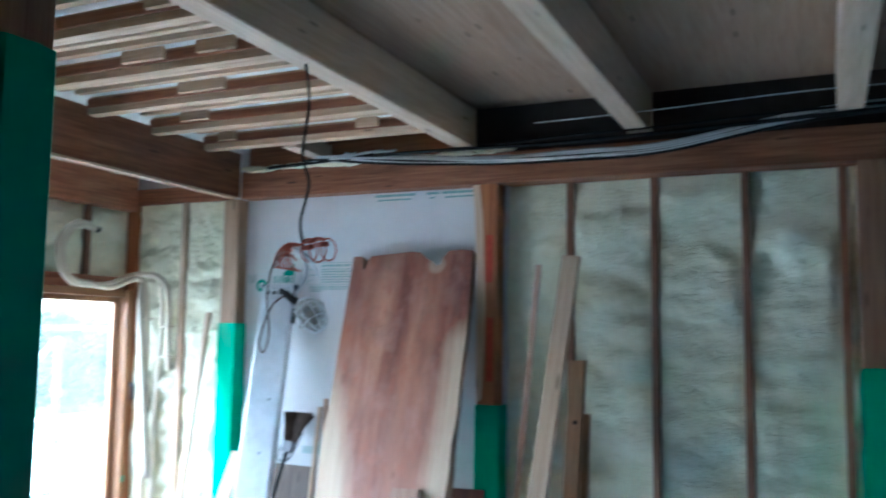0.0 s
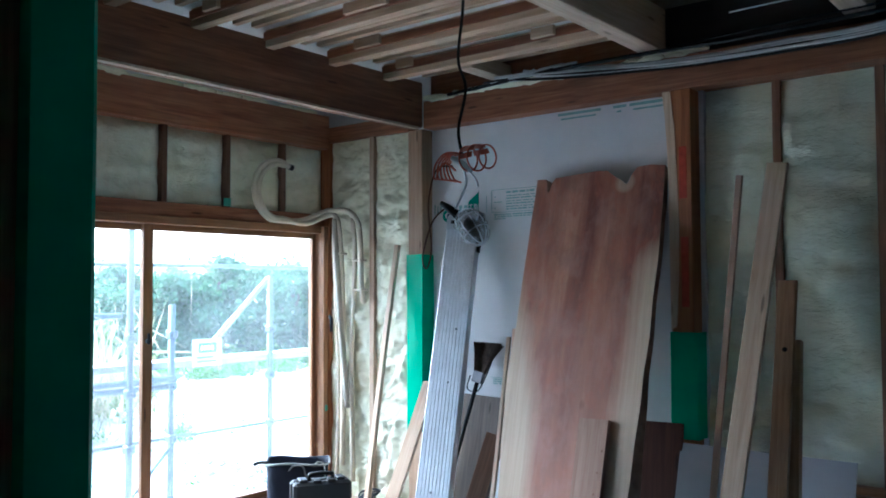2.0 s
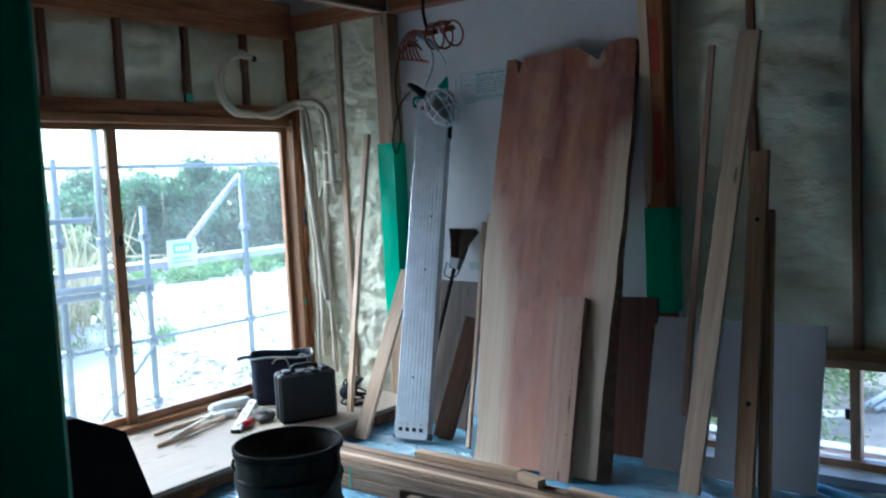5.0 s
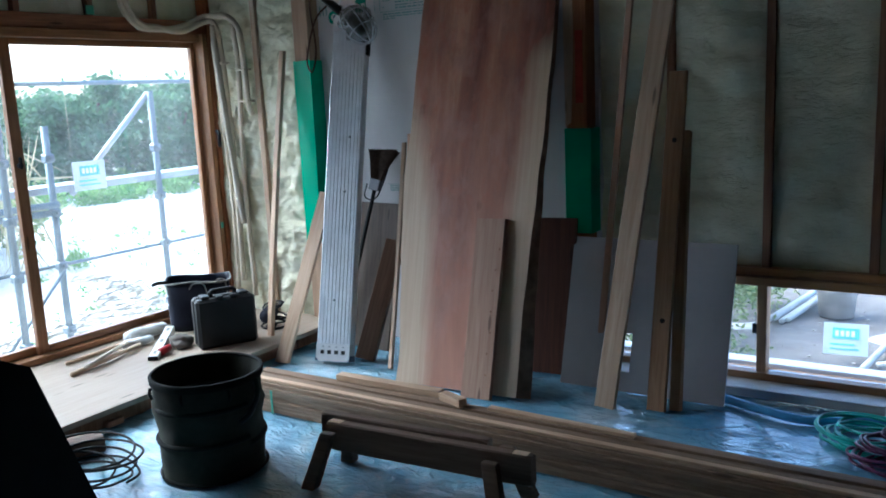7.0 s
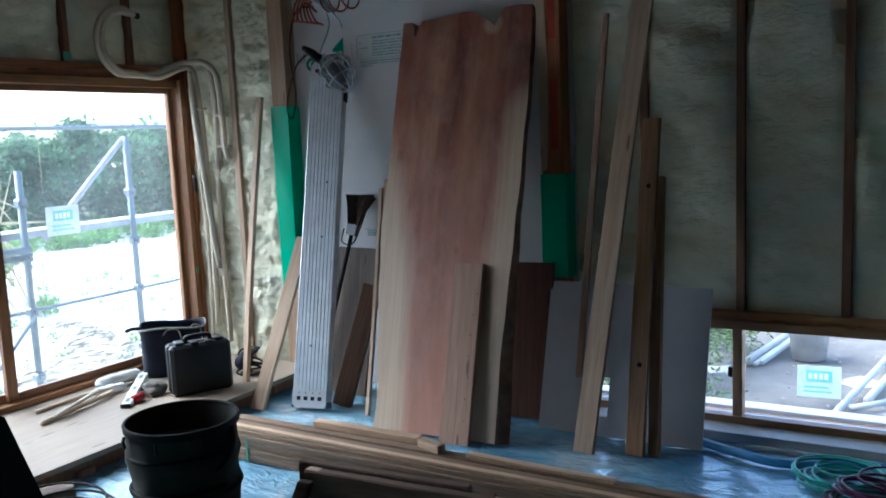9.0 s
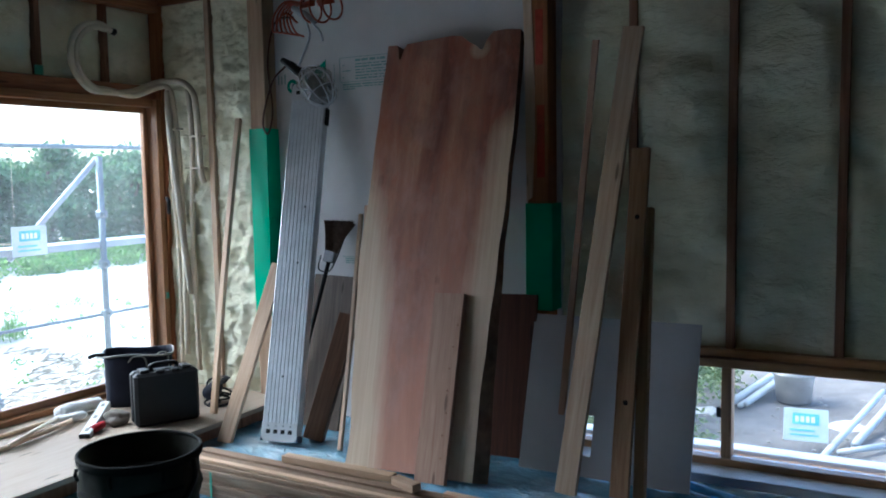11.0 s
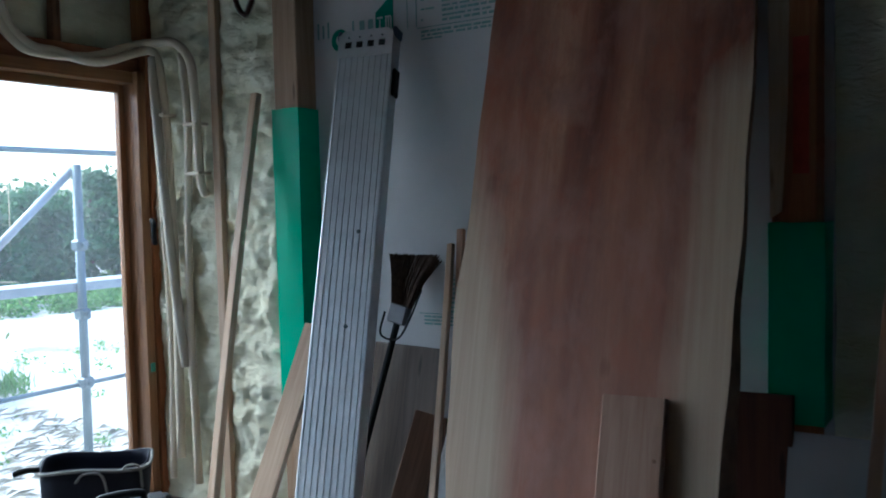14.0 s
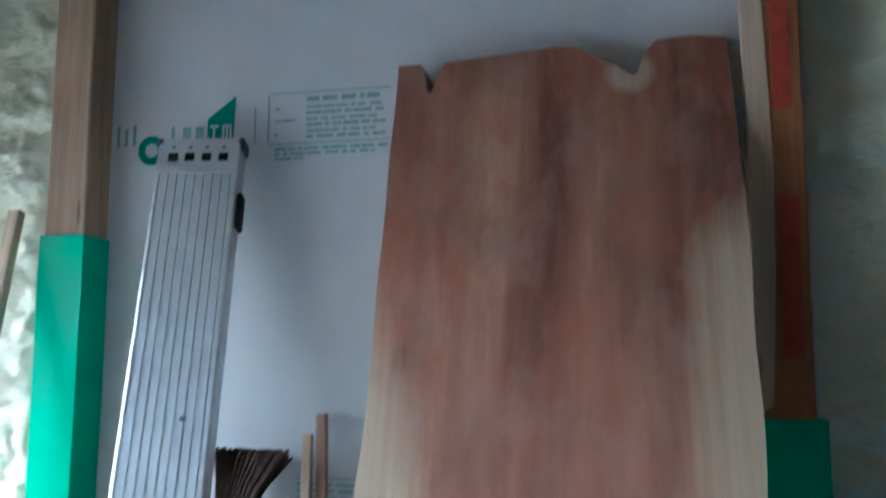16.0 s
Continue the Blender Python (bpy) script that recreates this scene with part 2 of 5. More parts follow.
def slab_material():
    """Live-edge slab: reddish heartwood with pale sapwood that widens along the lower edges."""
    m, nt, b = material("live_edge_slab", 0.6)
    tc = nt.nodes.new("ShaderNodeTexCoord")
    sep = nt.nodes.new("ShaderNodeSeparateXYZ")
    nt.links.new(tc.outputs["Object"], sep.inputs[0])

    def op(kind, x, y, z=None):
        n = nt.nodes.new("ShaderNodeMath")
        n.operation = kind
        for k, v in enumerate((x, y, z)):
            if v is None:
                continue
            if isinstance(v, (int, float)):
                n.inputs[k].default_value = v
            else:
                nt.links.new(v, n.inputs[k])
        return n.outputs[0]

    wob = noise_tex(nt, coords(nt, (1.4, 1, 0.9), False), 3.2, 6, 0.6)
    x = op("MULTIPLY_ADD", wob, 0.09, op("SUBTRACT", sep.outputs[0], 0.045))
    streak = noise_tex(nt, coords(nt, (20, 20, 0.8), False), 1.4, 4, 0.6, 0.4)
    x = op("MULTIPLY_ADD", streak, 0.11, op("SUBTRACT", x, 0.055))
    z = sep.outputs[2]
    left = op("SUBTRACT", -0.175, op("MULTIPLY", op("POWER", op("MAXIMUM", z, 0.01), 2.9), 0.063))
    rise = nt.nodes.new("ShaderNodeMapRange")
    rise.interpolation_type = "SMOOTHSTEP"
    rise.inputs["From Min"].default_value, rise.inputs["From Max"].default_value = 1.66, 2.06
    nt.links.new(z, rise.inputs["Value"])
    right = op("MULTIPLY_ADD", rise.outputs[0], 0.24, op("MULTIPLY_ADD", z, 0.072, 0.185))
    sap = nt.nodes.new("ShaderNodeMapRange")
    sap.inputs["From Min"].default_value, sap.inputs["From Max"].default_value = -0.05, 0.06
    nt.links.new(op("MAXIMUM", op("SUBTRACT", left, x), op("SUBTRACT", x, right)), sap.inputs["Value"])
    fine = noise_tex(nt, coords(nt, (34, 34, 1.1), False), 1.5, 7, 0.6, 0.7)
    broad = noise_tex(nt, coords(nt, (4.5, 4.5, 0.55), False), 1.3, 5, 0.55, 0.35)
    blot = noise_tex(nt, coords(nt, (3.2, 3.2, 1.7), False), 2.0, 7, 0.66, 0.3)
    heart = ramp(nt, broad, [(0.36, (0.19, 0.07, 0.045)), (0.45, (0.3, 0.118, 0.072)), (0.53, (0.37, 0.162, 0.1)), (0.63, (0.5, 0.265, 0.165))])
    heart = mix(nt, heart, (0.19, 0.1, 0.082), ramp(nt, blot, [(0.46, (0, 0, 0)), (0.64, (0.55,) * 3)]))
    heart = mix(nt, heart, (0.6, 0.52, 0.5), ramp(nt, fine, [(0.3, (0.28,) * 3), (0.62, (0, 0, 0))]), "MULTIPLY")
    spot = noise_tex(nt, coords(nt, (5, 5, 2.6), False), 2.2, 7, 0.7, 0.5)
    heart = mix(nt, heart, (0.36, 0.115, 0.065), ramp(nt, spot, [(0.5, (0, 0, 0)), (0.66, (0.65,) * 3)]))
    for kx, kz, kr in ((-0.33, 1.47, 0.045), (-0.385, 1.43, 0.03), (0.275, 1.56, 0.022), (0.29, 1.43, 0.018), (0.06, 0.95, 0.03)):
        r2 = op("ADD", op("POWER", op("MULTIPLY", op("SUBTRACT", x, kx), 1.5), 2.0), op("POWER", op("SUBTRACT", z, kz), 2.0))
        kn = nt.nodes.new("ShaderNodeMapRange")
        kn.inputs["From Min"].default_value, kn.inputs["From Max"].default_value = kr * kr, kr * kr * 0.1
        nt.links.new(r2, kn.inputs["Value"])
        heart = mix(nt, heart, (0.19, 0.075, 0.045), op("MULTIPLY", kn.outputs[0], 0.75))
    low = nt.nodes.new("ShaderNodeMapRange")
    low.inputs["From Min"].default_value, low.inputs["From Max"].default_value = 1.6, 0.2
    nt.links.new(sep.outputs[2], low.inputs["Value"])
    heart = mix(nt, heart, (0.5, 0.27, 0.185), op("MULTIPLY", low.outputs[0], 0.5))
    pale = ramp(nt, fine, [(0.25, (0.47, 0.34, 0.23)), (0.7, (0.58, 0.45, 0.32))])
    rose = noise_tex(nt, coords(nt, (7, 7, 3.4), False), 1.3, 5, 0.6, 0.25)
    heart = mix(nt, heart, (0.44, 0.25, 0.2), ramp(nt, rose, [(0.48, (0, 0, 0)), (0.68, (0.45,) * 3)]))
    nr = op("ADD", op("POWER", op("SUBTRACT", sep.outputs[0], 0.175), 2.0), op("POWER", op("SUBTRACT", z, 2.165), 2.0))
    rim = nt.nodes.new("ShaderNodeMapRange")
    rim.inputs["From Min"].default_value, rim.inputs["From Max"].default_value = 0.0042, 0.0014
    nt.links.new(nr, rim.inputs["Value"])
    nt.links.new(mix(nt, heart, pale, op("MAXIMUM", sap.outputs[0], op("MULTIPLY", rim.outputs[0], 0.8))), b.inputs["Base Color"])
    bump(nt, b, fine, 0.15, 0.003)
    return m


def glass_material(name, tint=(1, 1, 1), rough=0.0):
    m, nt, b = material(name, rough)
    nt.nodes.remove(b)
    tr = nt.nodes.new("ShaderNodeBsdfTransparent")
    gl = nt.nodes.new("ShaderNodeBsdfGlossy")
    gl.inputs["Roughness"].default_value = 0.02
    tr.inputs["Color"].default_value = (*tint, 1)
    fr = nt.nodes.new("ShaderNodeFresnel")
    fr.inputs["IOR"].default_value = 1.3
    mx = nt.nodes.new("ShaderNodeMixShader")
    nt.links.new(fr.outputs[0], mx.inputs[0])
    nt.links.new(tr.outputs[0], mx.inputs[1])
    nt.links.new(gl.outputs[0], mx.inputs[2])
    # added translucent veil on the pane, standing in for haze over the outdoors
    veil = nt.nodes.new("ShaderNodeBsdfTranslucent")
    veil.inputs["Color"].default_value = (0.85, 0.9, 0.92, 1)
    spots = noise_tex(nt, coords(nt, (1, 1, 1)), 2.5, 5, 0.6)
    md = nt.nodes.new("ShaderNodeMixShader")
    nt.links.new(ramp(nt, spots, [(0.3, (0.012,) * 3), (0.75, (0.034,) * 3)]), md.inputs[0])
    nt.links.new(mx.outputs[0], md.inputs[1])
    nt.links.new(veil.outputs[0], md.inputs[2])
    nt.links.new(md.outputs[0], nt.nodes["Material Output"].inputs["Surface"])
    return m


def leaf_material(name, a, c):
    m, nt, b = material(name, 0.55)
    g = nt.nodes.new("ShaderNodeNewGeometry")
    col = ramp(nt, g.outputs["Random Per Island"], [(0.0, a), (1.0, c)])
    nt.links.new(col, b.inputs["Base Color"])
    tl = nt.nodes.new("ShaderNodeBsdfTranslucent")
    nt.links.new(col, tl.inputs["Color"])
    mx = nt.nodes.new("ShaderNodeMixShader")
    mx.inputs[0].default_value = 0.4
    nt.links.new(b.outputs[0], mx.inputs[1])
    nt.links.new(tl.outputs[0], mx.inputs[2])
    nt.links.new(mx.outputs[0], nt.nodes["Material Output"].inputs["Surface"])
    return m


def ground_material():
    m, nt, b = material("pale_gravel_and_grass", 0.95)
    n = noise_tex(nt, coords(nt, (1, 1, 1), False), 0.35, 6, 0.6, 0.3)
    f = noise_tex(nt, coords(nt, (1, 1, 1), False), 12, 6, 0.7)
    gravel = ramp(nt, f, [(0.3, (0.5, 0.47, 0.41)), (0.7, (0.7, 0.67, 0.61))])
    grass = ramp(nt, f, [(0.3, (0.1, 0.17, 0.04)), (0.7, (0.24, 0.33, 0.12))])
    nt.links.new(mix(nt, gravel, grass, ramp(nt, n, [(0.6, (0, 0, 0)), (0.68, (0.8,) * 3)])), b.inputs["Base Color"])
    bump(nt, b, f, 0.5, 0.03)
    return m


M_FOAM = foam_material()
M_TARP = tarp_material()
M_SLAB = slab_material()
M_GLASS = glass_material("window_glass")
def film_material():
    m, nt, b = material("clear_plastic_film", 0.18)
    b.inputs["Base Color"].default_value = (0.85, 0.86, 0.86, 1)
    b.inputs["Alpha"].default_value = 0.24
    return m


M_FILM = film_material()
M_LEAF = leaf_material("hedge_leaf", (0.055, 0.125, 0.055), (0.14, 0.25, 0.11))
M_LEAF2 = leaf_material("light_leaf", (0.1, 0.16, 0.045), (0.3, 0.34, 0.15))
M_DRY = leaf_material("dry_grass", (0.25, 0.22, 0.11), (0.5, 0.45, 0.28))
M_CROP = leaf_material("crop_leaf", (0.1, 0.22, 0.05), (0.25, 0.42, 0.12))
M_TWIG = leaf_material("twig_litter", (0.28, 0.25, 0.18), (0.55, 0.5, 0.39))
M_TRUNK = plain("bark", (0.12, 0.09, 0.07), 0.9)
M_GROUND = ground_material()


# ---- mesh helpers ----
def link(name, bm, mat, parent=None, label="", smooth=False):
    me = bpy.data.meshes.new(name)
    bm.to_mesh(me)
    bm.free()
    me.materials.append(mat)
    if smooth:
        for p in me.polygons:
            p.use_smooth = True
    ob = new(name, me)
    if parent is not None:
        ob.parent = parent
    if label:
        ob["label"] = label
    return ob


def part(name, bm, mat, parent, label="", smooth=False):
    return link(name, bm, mat, parent, label, smooth)


def empty(name, m=None, **tags):
    ob = new(name)
    if m is not None:
        ob.matrix_basis = m
    return tagged(ob, **tags)


def box(bm, x0, x1, y0, y1, z0, z1, bevel=0.0):
    r = bmesh.ops.create_cube(bm, size=1.0)
    vs = r["verts"]
    bmesh.ops.scale(bm, vec=(x1 - x0, y1 - y0, z1 - z0), verts=vs)
    bmesh.ops.translate(bm, vec=((x0 + x1) / 2, (y0 + y1) / 2, (z0 + z1) / 2), verts=vs)
    if bevel:
        es = list({e for v in vs for e in v.link_edges})
        bmesh.ops.bevel(bm, geom=es, offset=bevel, segments=1, affect="EDGES")
    return bm


def boxm(x0, x1, y0, y1, z0, z1, bevel=0.003):
    return box(bmesh.new(), x0, x1, y0, y1, z0, z1, bevel)


def smooth_line(pts, n=8):
    """A curve through the points."""
    P = [Vector(p) for p in pts]
    P = [P[0] * 2 - P[1]] + P + [P[-1] * 2 - P[-2]]
    out = []
    for i in range(1, len(P) - 2):
        a, b, c, d = P[i - 1:i + 3]
        for k in range(n):
            t = k / n
            out.append(0.5 * (2 * b + (c - a) * t + (2 * a - 5 * b + 4 * c - d) * t * t + (3 * b - a - 3 * c + d) * t ** 3))
    out.append(P[-2])
    return out


def tube(bm, pts, r, sides=8, closed_ends=True):
    """A round bar along a line of points; r may be one radius or one for each point."""
    pts = [Vector(p) for p in pts]
    rings = []
    ref = Vector((0.13, 0.21, 0.97))
    for i, p in enumerate(pts):
        d = (pts[min(i + 1, len(pts) - 1)] - pts[max(i - 1, 0)]).normalized()
        a = d.cross(ref)
        if a.length < 1e-3:
            a = d.cross(Vector((1, 0, 0)))
        a.normalize()
        b = d.cross(a)
        rr = r[i] if isinstance(r, (list, tuple)) else r
        rings.append([bm.verts.new(p + rr * (math.cos(k * 2 * math.pi / sides) * a + math.sin(k * 2 * math.pi / sides) * b)) for k in range(sides)])
    for u, v in zip(rings, rings[1:]):
        for k in range(sides):
            bm.faces.new((u[k], u[(k + 1) % sides], v[(k + 1) % sides], v[k]))
    if closed_ends:
        bm.faces.new(rings[0][::-1])
        bm.faces.new(rings[-1])
    return bm


def lathe(bm, profile, sides=32, centre=(0, 0, 0)):
    """A turned body from (radius, z) pairs."""
    rings = [[bm.verts.new((centre[0] + r * math.cos(k * 2 * math.pi / sides), centre[1] + r * math.sin(k * 2 * math.pi / sides), centre[2] + z))
              for k in range(sides)] for r, z in profile]
    for u, v in zip(rings, rings[1:]):
        for k in range(sides):
            bm.faces.new((u[k], u[(k + 1) % sides], v[(k + 1) % sides], v[k]))
    return bm


def leaning(foot, top, across=(1, 0, 0)):
    """A frame whose z runs from foot to top and whose x lies across."""
    foot, top = Vector(foot), Vector(top)
    z = (top - foot).normalized()
    x = Vector(across)
    x = (x - z * x.dot(z)).normalized()
    y = z.cross(x)
    m = Matrix((x, y, z)).transposed().to_4x4()
    m.translation = foot
    return m, (top - foot).length


def prism(bm, outline, y0, y1):
    """A plate with an outline in x and z, from y0 to y1."""
    a = [bm.verts.new((x, y0, z)) for x, z in outline]
    b = [bm.verts.new((x, y1, z)) for x, z in outline]
    bm.faces.new(a)
    bm.faces.new(b[::-1])
    for i in range(len(a)):
        j = (i + 1) % len(a)
        bm.faces.new((a[j], a[i], b[i], b[j]))
    return bm


def leaning_board(name, foot, top, w, t, mat, label, category="board", across=(1, 0, 0), group="", bow=0.0):
    """A timber leaning on the wall, slightly bowed, with eased edges."""
    m, L = leaning(foot, top, across)
    bm = bmesh.new()
    n = 8
    rows = []
    e = min(0.003, t * 0.2)
    for i in range(n + 1):
        z = L * i / n
        dx = bow * math.sin(math.pi * i / n)
        prof = [(-w / 2 + e, -t / 2), (w / 2 - e, -t / 2), (w / 2, -t / 2 + e), (w / 2, t / 2 - e), (w / 2 - e, t / 2), (-w / 2 + e, t / 2), (-w / 2, t / 2 - e), (-w / 2, -t / 2 + e)]
        rows.append([bm.verts.new((x + dx, y, z)) for x, y in prof])
    for u, v in zip(rows, rows[1:]):
        for k in range(8):
            bm.faces.new((u[k], u[(k + 1) % 8], v[(k + 1) % 8], v[k]))
    bm.faces.new(rows[0][::-1])
    bm.faces.new(rows[-1])
    ob = link(name, bm, mat)
    ob.matrix_basis = m
    return tagged(ob, label, category, group)


def foam_panel(parent, plane, u0, u1, z0, z1, at, deep, seed, rough=1.0, step=0.028):
    """Sprayed foam between two studs: a lumpy sheet that swells out in the middle. deep is toward the room."""
    nu, nz = max(3, int((u1 - u0) / step)), max(3, int((z1 - z0) / step))
    bm = bmesh.new()
    grid = []
    for j in range(nz + 1):
        row = []
        for i in range(nu + 1):
            u, z = u0 + (u1 - u0) * i / nu, z0 + (z1 - z0) * j / nz
            edge = min(1, 9 * min(i, nu - i) / nu, 14 * min(j, nz - j) / nz)
            p = Vector((u * 2.2 + seed * 7.1, z * 3.4, seed * 3.3))
            h = noise.fractal(p, 0.9, 2.0, 3) * 0.034 + noise.noise(Vector((u * 3.5 + seed, z * 13, seed))) * 0.013
            q = Vector((u * 13 + seed, z * 17, seed * 2)) * (1 + 0.55 * (rough > 2))
            q += Vector((noise.noise(q * 0.7), noise.noise(q * 0.7 + Vector((7, 0, 0))), 0)) * 1.1
            h += rough * (abs(noise.noise(q)) * -0.013 + noise.noise(q * 0.55) * 0.008 + abs(noise.noise(q * 2.3)) * -0.007 + noise.noise(q * 4.6) * 0.0025)
            d = deep * (0.86 + 0.14 * edge) + h * (0.4 + 0.6 * edge)
            row.append(bm.verts.new((u, at - d, z) if plane == "y" else (at + d, u, z)))
        grid.append(row)
    for j in range(nz):
        for i in range(nu):
            bm.faces.new((grid[j][i], grid[j][i + 1], grid[j + 1][i + 1], grid[j + 1][i]))
    bmesh.ops.recalc_face_normals(bm, faces=bm.faces)
    ob = part("foam_panel", bm, M_FOAM, parent, smooth=True)
    return ob


# ---- floor and walls ----
bm = bmesh.new()
nx, ny = 200, 130
g = []
for j in range(ny + 1):
    row = []
    for i in range(nx + 1):
        x, y = -0.30 + 5.3 * i / nx, -3.1 + 3.1 * j / ny
        p = Vector((x * 4.6, y * 7.5, 0.7)) + 0.5 * Vector((noise.noise(Vector((x * 3, y * 3, 9))), noise.noise(Vector((x * 3, y * 3, 19))), 0))
        ridge = (1 - abs(noise.noise(p)) * 2.2) ** 3 if abs(noise.noise(p)) < 0.45 else 0
        h = 0.018 * max(0, ridge) * (0.5 + noise.noise(Vector((x * 1.1, y * 1.3, 4)))) + 0.005 * noise.noise(Vector((x * 9, y * 15, 2)))
        row.append(bm.verts.new((x, y, max(-0.006, h - 0.006))))
    g.append(row)
for j in range(ny):
    for i in range(nx):
        bm.faces.new((g[j][i], g[j][i + 1], g[j + 1][i + 1], g[j + 1][i]))
tagged(link("floor_sheet", bm, M_TARP, smooth=True), "crumpled blue protective plastic sheet covering the floor", "floor sheet", kind="structure")
# sheet stops short of the unseen rear floor, left dark to cut bounced light
tagged(link("floor", boxm(-1.45, 5.1, -6.5, 0.1, -0.2, -0.012, 0), M_SUBFLOOR), "plywood subfloor under the blue sheet, dark and bare behind the camera to cut bounced light", "floor", kind="structure")

# raised deck before the window
deck = tagged(link("window_deck", boxm(-1.27, -0.25, -3.2, -0.03, 0.072, 0.1, 0.002), M_PLATFORM), "pale plywood deck raised in front of the sliding window", "deck", kind="structure")
part("joist", boxm(-0.33, -0.29, -3.2, -0.03, 0.0, 0.071, 0.003), M_BROWN_Z, deck, "dark timber support under the deck")
for k, yy in enumerate((-0.9, -1.35, -1.8, -2.1)):
    part("packer", boxm(-0.29, -0.262, yy - 0.05, yy + 0.04, 0.0, 0.03 + 0.012 * (k % 2), 0.002), M_PINK_Z, deck)

# wall behind the leaning timber
wall_b = tagged(link("wall_back", boxm(-0.34, 1.5, 0.0, 0.012, 0.0, 2.6, 0), M_BOARD), "pale grey sheathing board wall between two timber posts", "wall", kind="structure")
part("sheathing", boxm(-1.45, -0.342, 0.0, 0.012, -0.2, 3.2, 0), M_BOARD, wall_b)
part("sheathing", boxm(1.478, 4.2, 0.12, 0.132, 0.60, 3.2, 0), M_BOARD, wall_b)
part("wall_return", boxm(1.478, 1.5, 0.013, 0.119, -0.2, 3.2, 0), M_BOARD, wall_b)
part("sheathing", boxm(3.17, 5.1, 0.12, 0.132, -0.2, 0.598, 0), M_BOARD, wall_b)
part("wall_return", boxm(3.166, 3.169, 0.013, 0.119, -0.2, 0.6, 0), M_BOARD, wall_b)
part("sheathing", boxm(4.202, 5.1, 0.12, 0.132, 0.60, 3.2, 0), M_BOARD, wall_b)
part("sheathing", boxm(-0.34, 1.5, 0.0, 0.012, 2.602, 3.2, 0), M_BOARD, wall_b)
part("post", boxm(-0.46, -0.34, -0.11, -0.002, 0, 2.55, 0.004), M_POST_Z, wall_b, "pale timber post")
post_r = part("post", boxm(1.36, 1.475, -0.11, 0.118, 0, 2.55, 0.004), M_POSTR_Z, wall_b, "orange-brown timber post with red chalk marks")
part("chalk_mark", boxm(1.415, 1.455, -0.1125, -0.1105, 1.42, 1.78, 0), M_REDPAINT, post_r)
part("chalk_mark", boxm(1.41, 1.45, -0.1125, -0.1105, 1.98, 2.25, 0), M_REDPAINT, post_r)
# split face of the orange post
sp = bmesh.new()
prism(sp, [(1.357, 1.3), (1.388, 1.32), (1.402, 1.6), (1.406, 1.85), (1.398, 2.1), (1.388, 2.35), (1.366, 2.546), (1.322, 2.546), (1.336, 2.42), (1.346, 2.25), (1.352, 2.0)], -0.1145, -0.085)
bmesh.ops.recalc_face_normals(sp, faces=sp.faces)
part("split_face", sp, M_PALE_Z, post_r, "pale freshly split wood")
part("post", boxm(-1.30, -1.20, -0.11, -0.002, 0, 2.55, 0.004), M_POSTR_Z, wall_b, "brown corner post")
part("post", boxm(3.33, 3.5, -0.13, 0.118, 0, 2.55, 0.004), M_BROWN_Z, wall_b, "brown timber post")
part("top_plate", boxm(-0.33, 5.0, -0.11, 0.0, 2.551, 2.73, 0.004), M_BEAM_X, wall_b)
part("top_plate", boxm(1.478, 5.0, 0.001, 0.119, 2.55, 2.73, 0.004), M_BEAM_X, wall_b)
part("top_plate", boxm(-1.29, -0.46, -0.112, -0.002, 2.55, 2.66, 0.004), M_BEAM_X, wall_b)
for x in (-0.79,):
    part("stud", boxm(x - 0.02, x + 0.02, -0.112, -0.002, 0.0, 2.55, 0.002), M_PALE_Z, wall_b)
for x in (1.87, 2.339, 2.808):
    part("stud", boxm(x - 0.02, x + 0.02, 0.005, 0.118, 0.6, 2.549, 0.002), M_STUD_Z, wall_b)
part("stud", boxm(3.25, 3.29, 0.005, 0.118, 0.6, 2.549, 0.002), M_STUD_Z, wall_b)
part("lintel", boxm(1.478, 3.235, -0.02, 0.118, 0.564, 0.6, 0.003), M_LITFRAME_X, wall_b, "brown timber lintel over the low window")
for k, (u0, u1) in enumerate(((1.476, 1.85), (1.89, 2.319), (2.359, 2.788), (2.828, 3.25), (3.29, 3.33))):
    foam_panel(wall_b, "y", u0, u1, 0.6, 2.549, 0.12, 0.105, k + 1, 1.4, 0.02)
foam_panel(wall_b, "y", 3.502, 5.0, 0.0, 2.55, 0.12, 0.1, 9, 0.7, 0.06)
foam_panel(wall_b, "y", -0.77, -0.46, 0.0, 2.55, 0.0, 0.105, 11, 2.3, 0.013)
foam_panel(wall_b, "y", -1.20, -0.81, 0.0, 2.55, 0.0, 0.1, 12, 2.1, 0.014)
part("upper_plate", boxm(-0.328, 1.186, -0.035, -0.013, 2.735, 2.925, 0.003), M_BEAM_X, wall_b)
# near-black strip fills the gap between wall plate and ceiling
part("membrane", boxm(1.192, 5.0, -0.03, -0.013, 2.735, 3.015, 0), M_DARK, wall_b, "near-black backing strip above the wall plate")
# print on the sheathing: a green block, a ring and strokes, and rows of illegible text
pr = part("printed_mark", prism(bmesh.new(), [(-0.045, 2.0), (0.033, 2.0), (0.036, 2.125), (-0.045, 2.065)], -0.003, -0.001), M_LOGO, wall_b, "dark green printed sheathing mark")
ring = bmesh.new()
for k in range(24):
    a0, a1 = k * math.pi / 12, (k + 1) * math.pi / 12
    c = (-0.215, 1.985)
    q = [(c[0] + r * math.cos(a), -0.0022, c[1] + r * math.sin(a)) for a, r in ((a0, 0.02), (a1, 0.02), (a1, 0.042), (a0, 0.042))]
    ring.faces.new([ring.verts.new(p) for p in q])
part("printed_ring", ring, M_LOGO, pr)
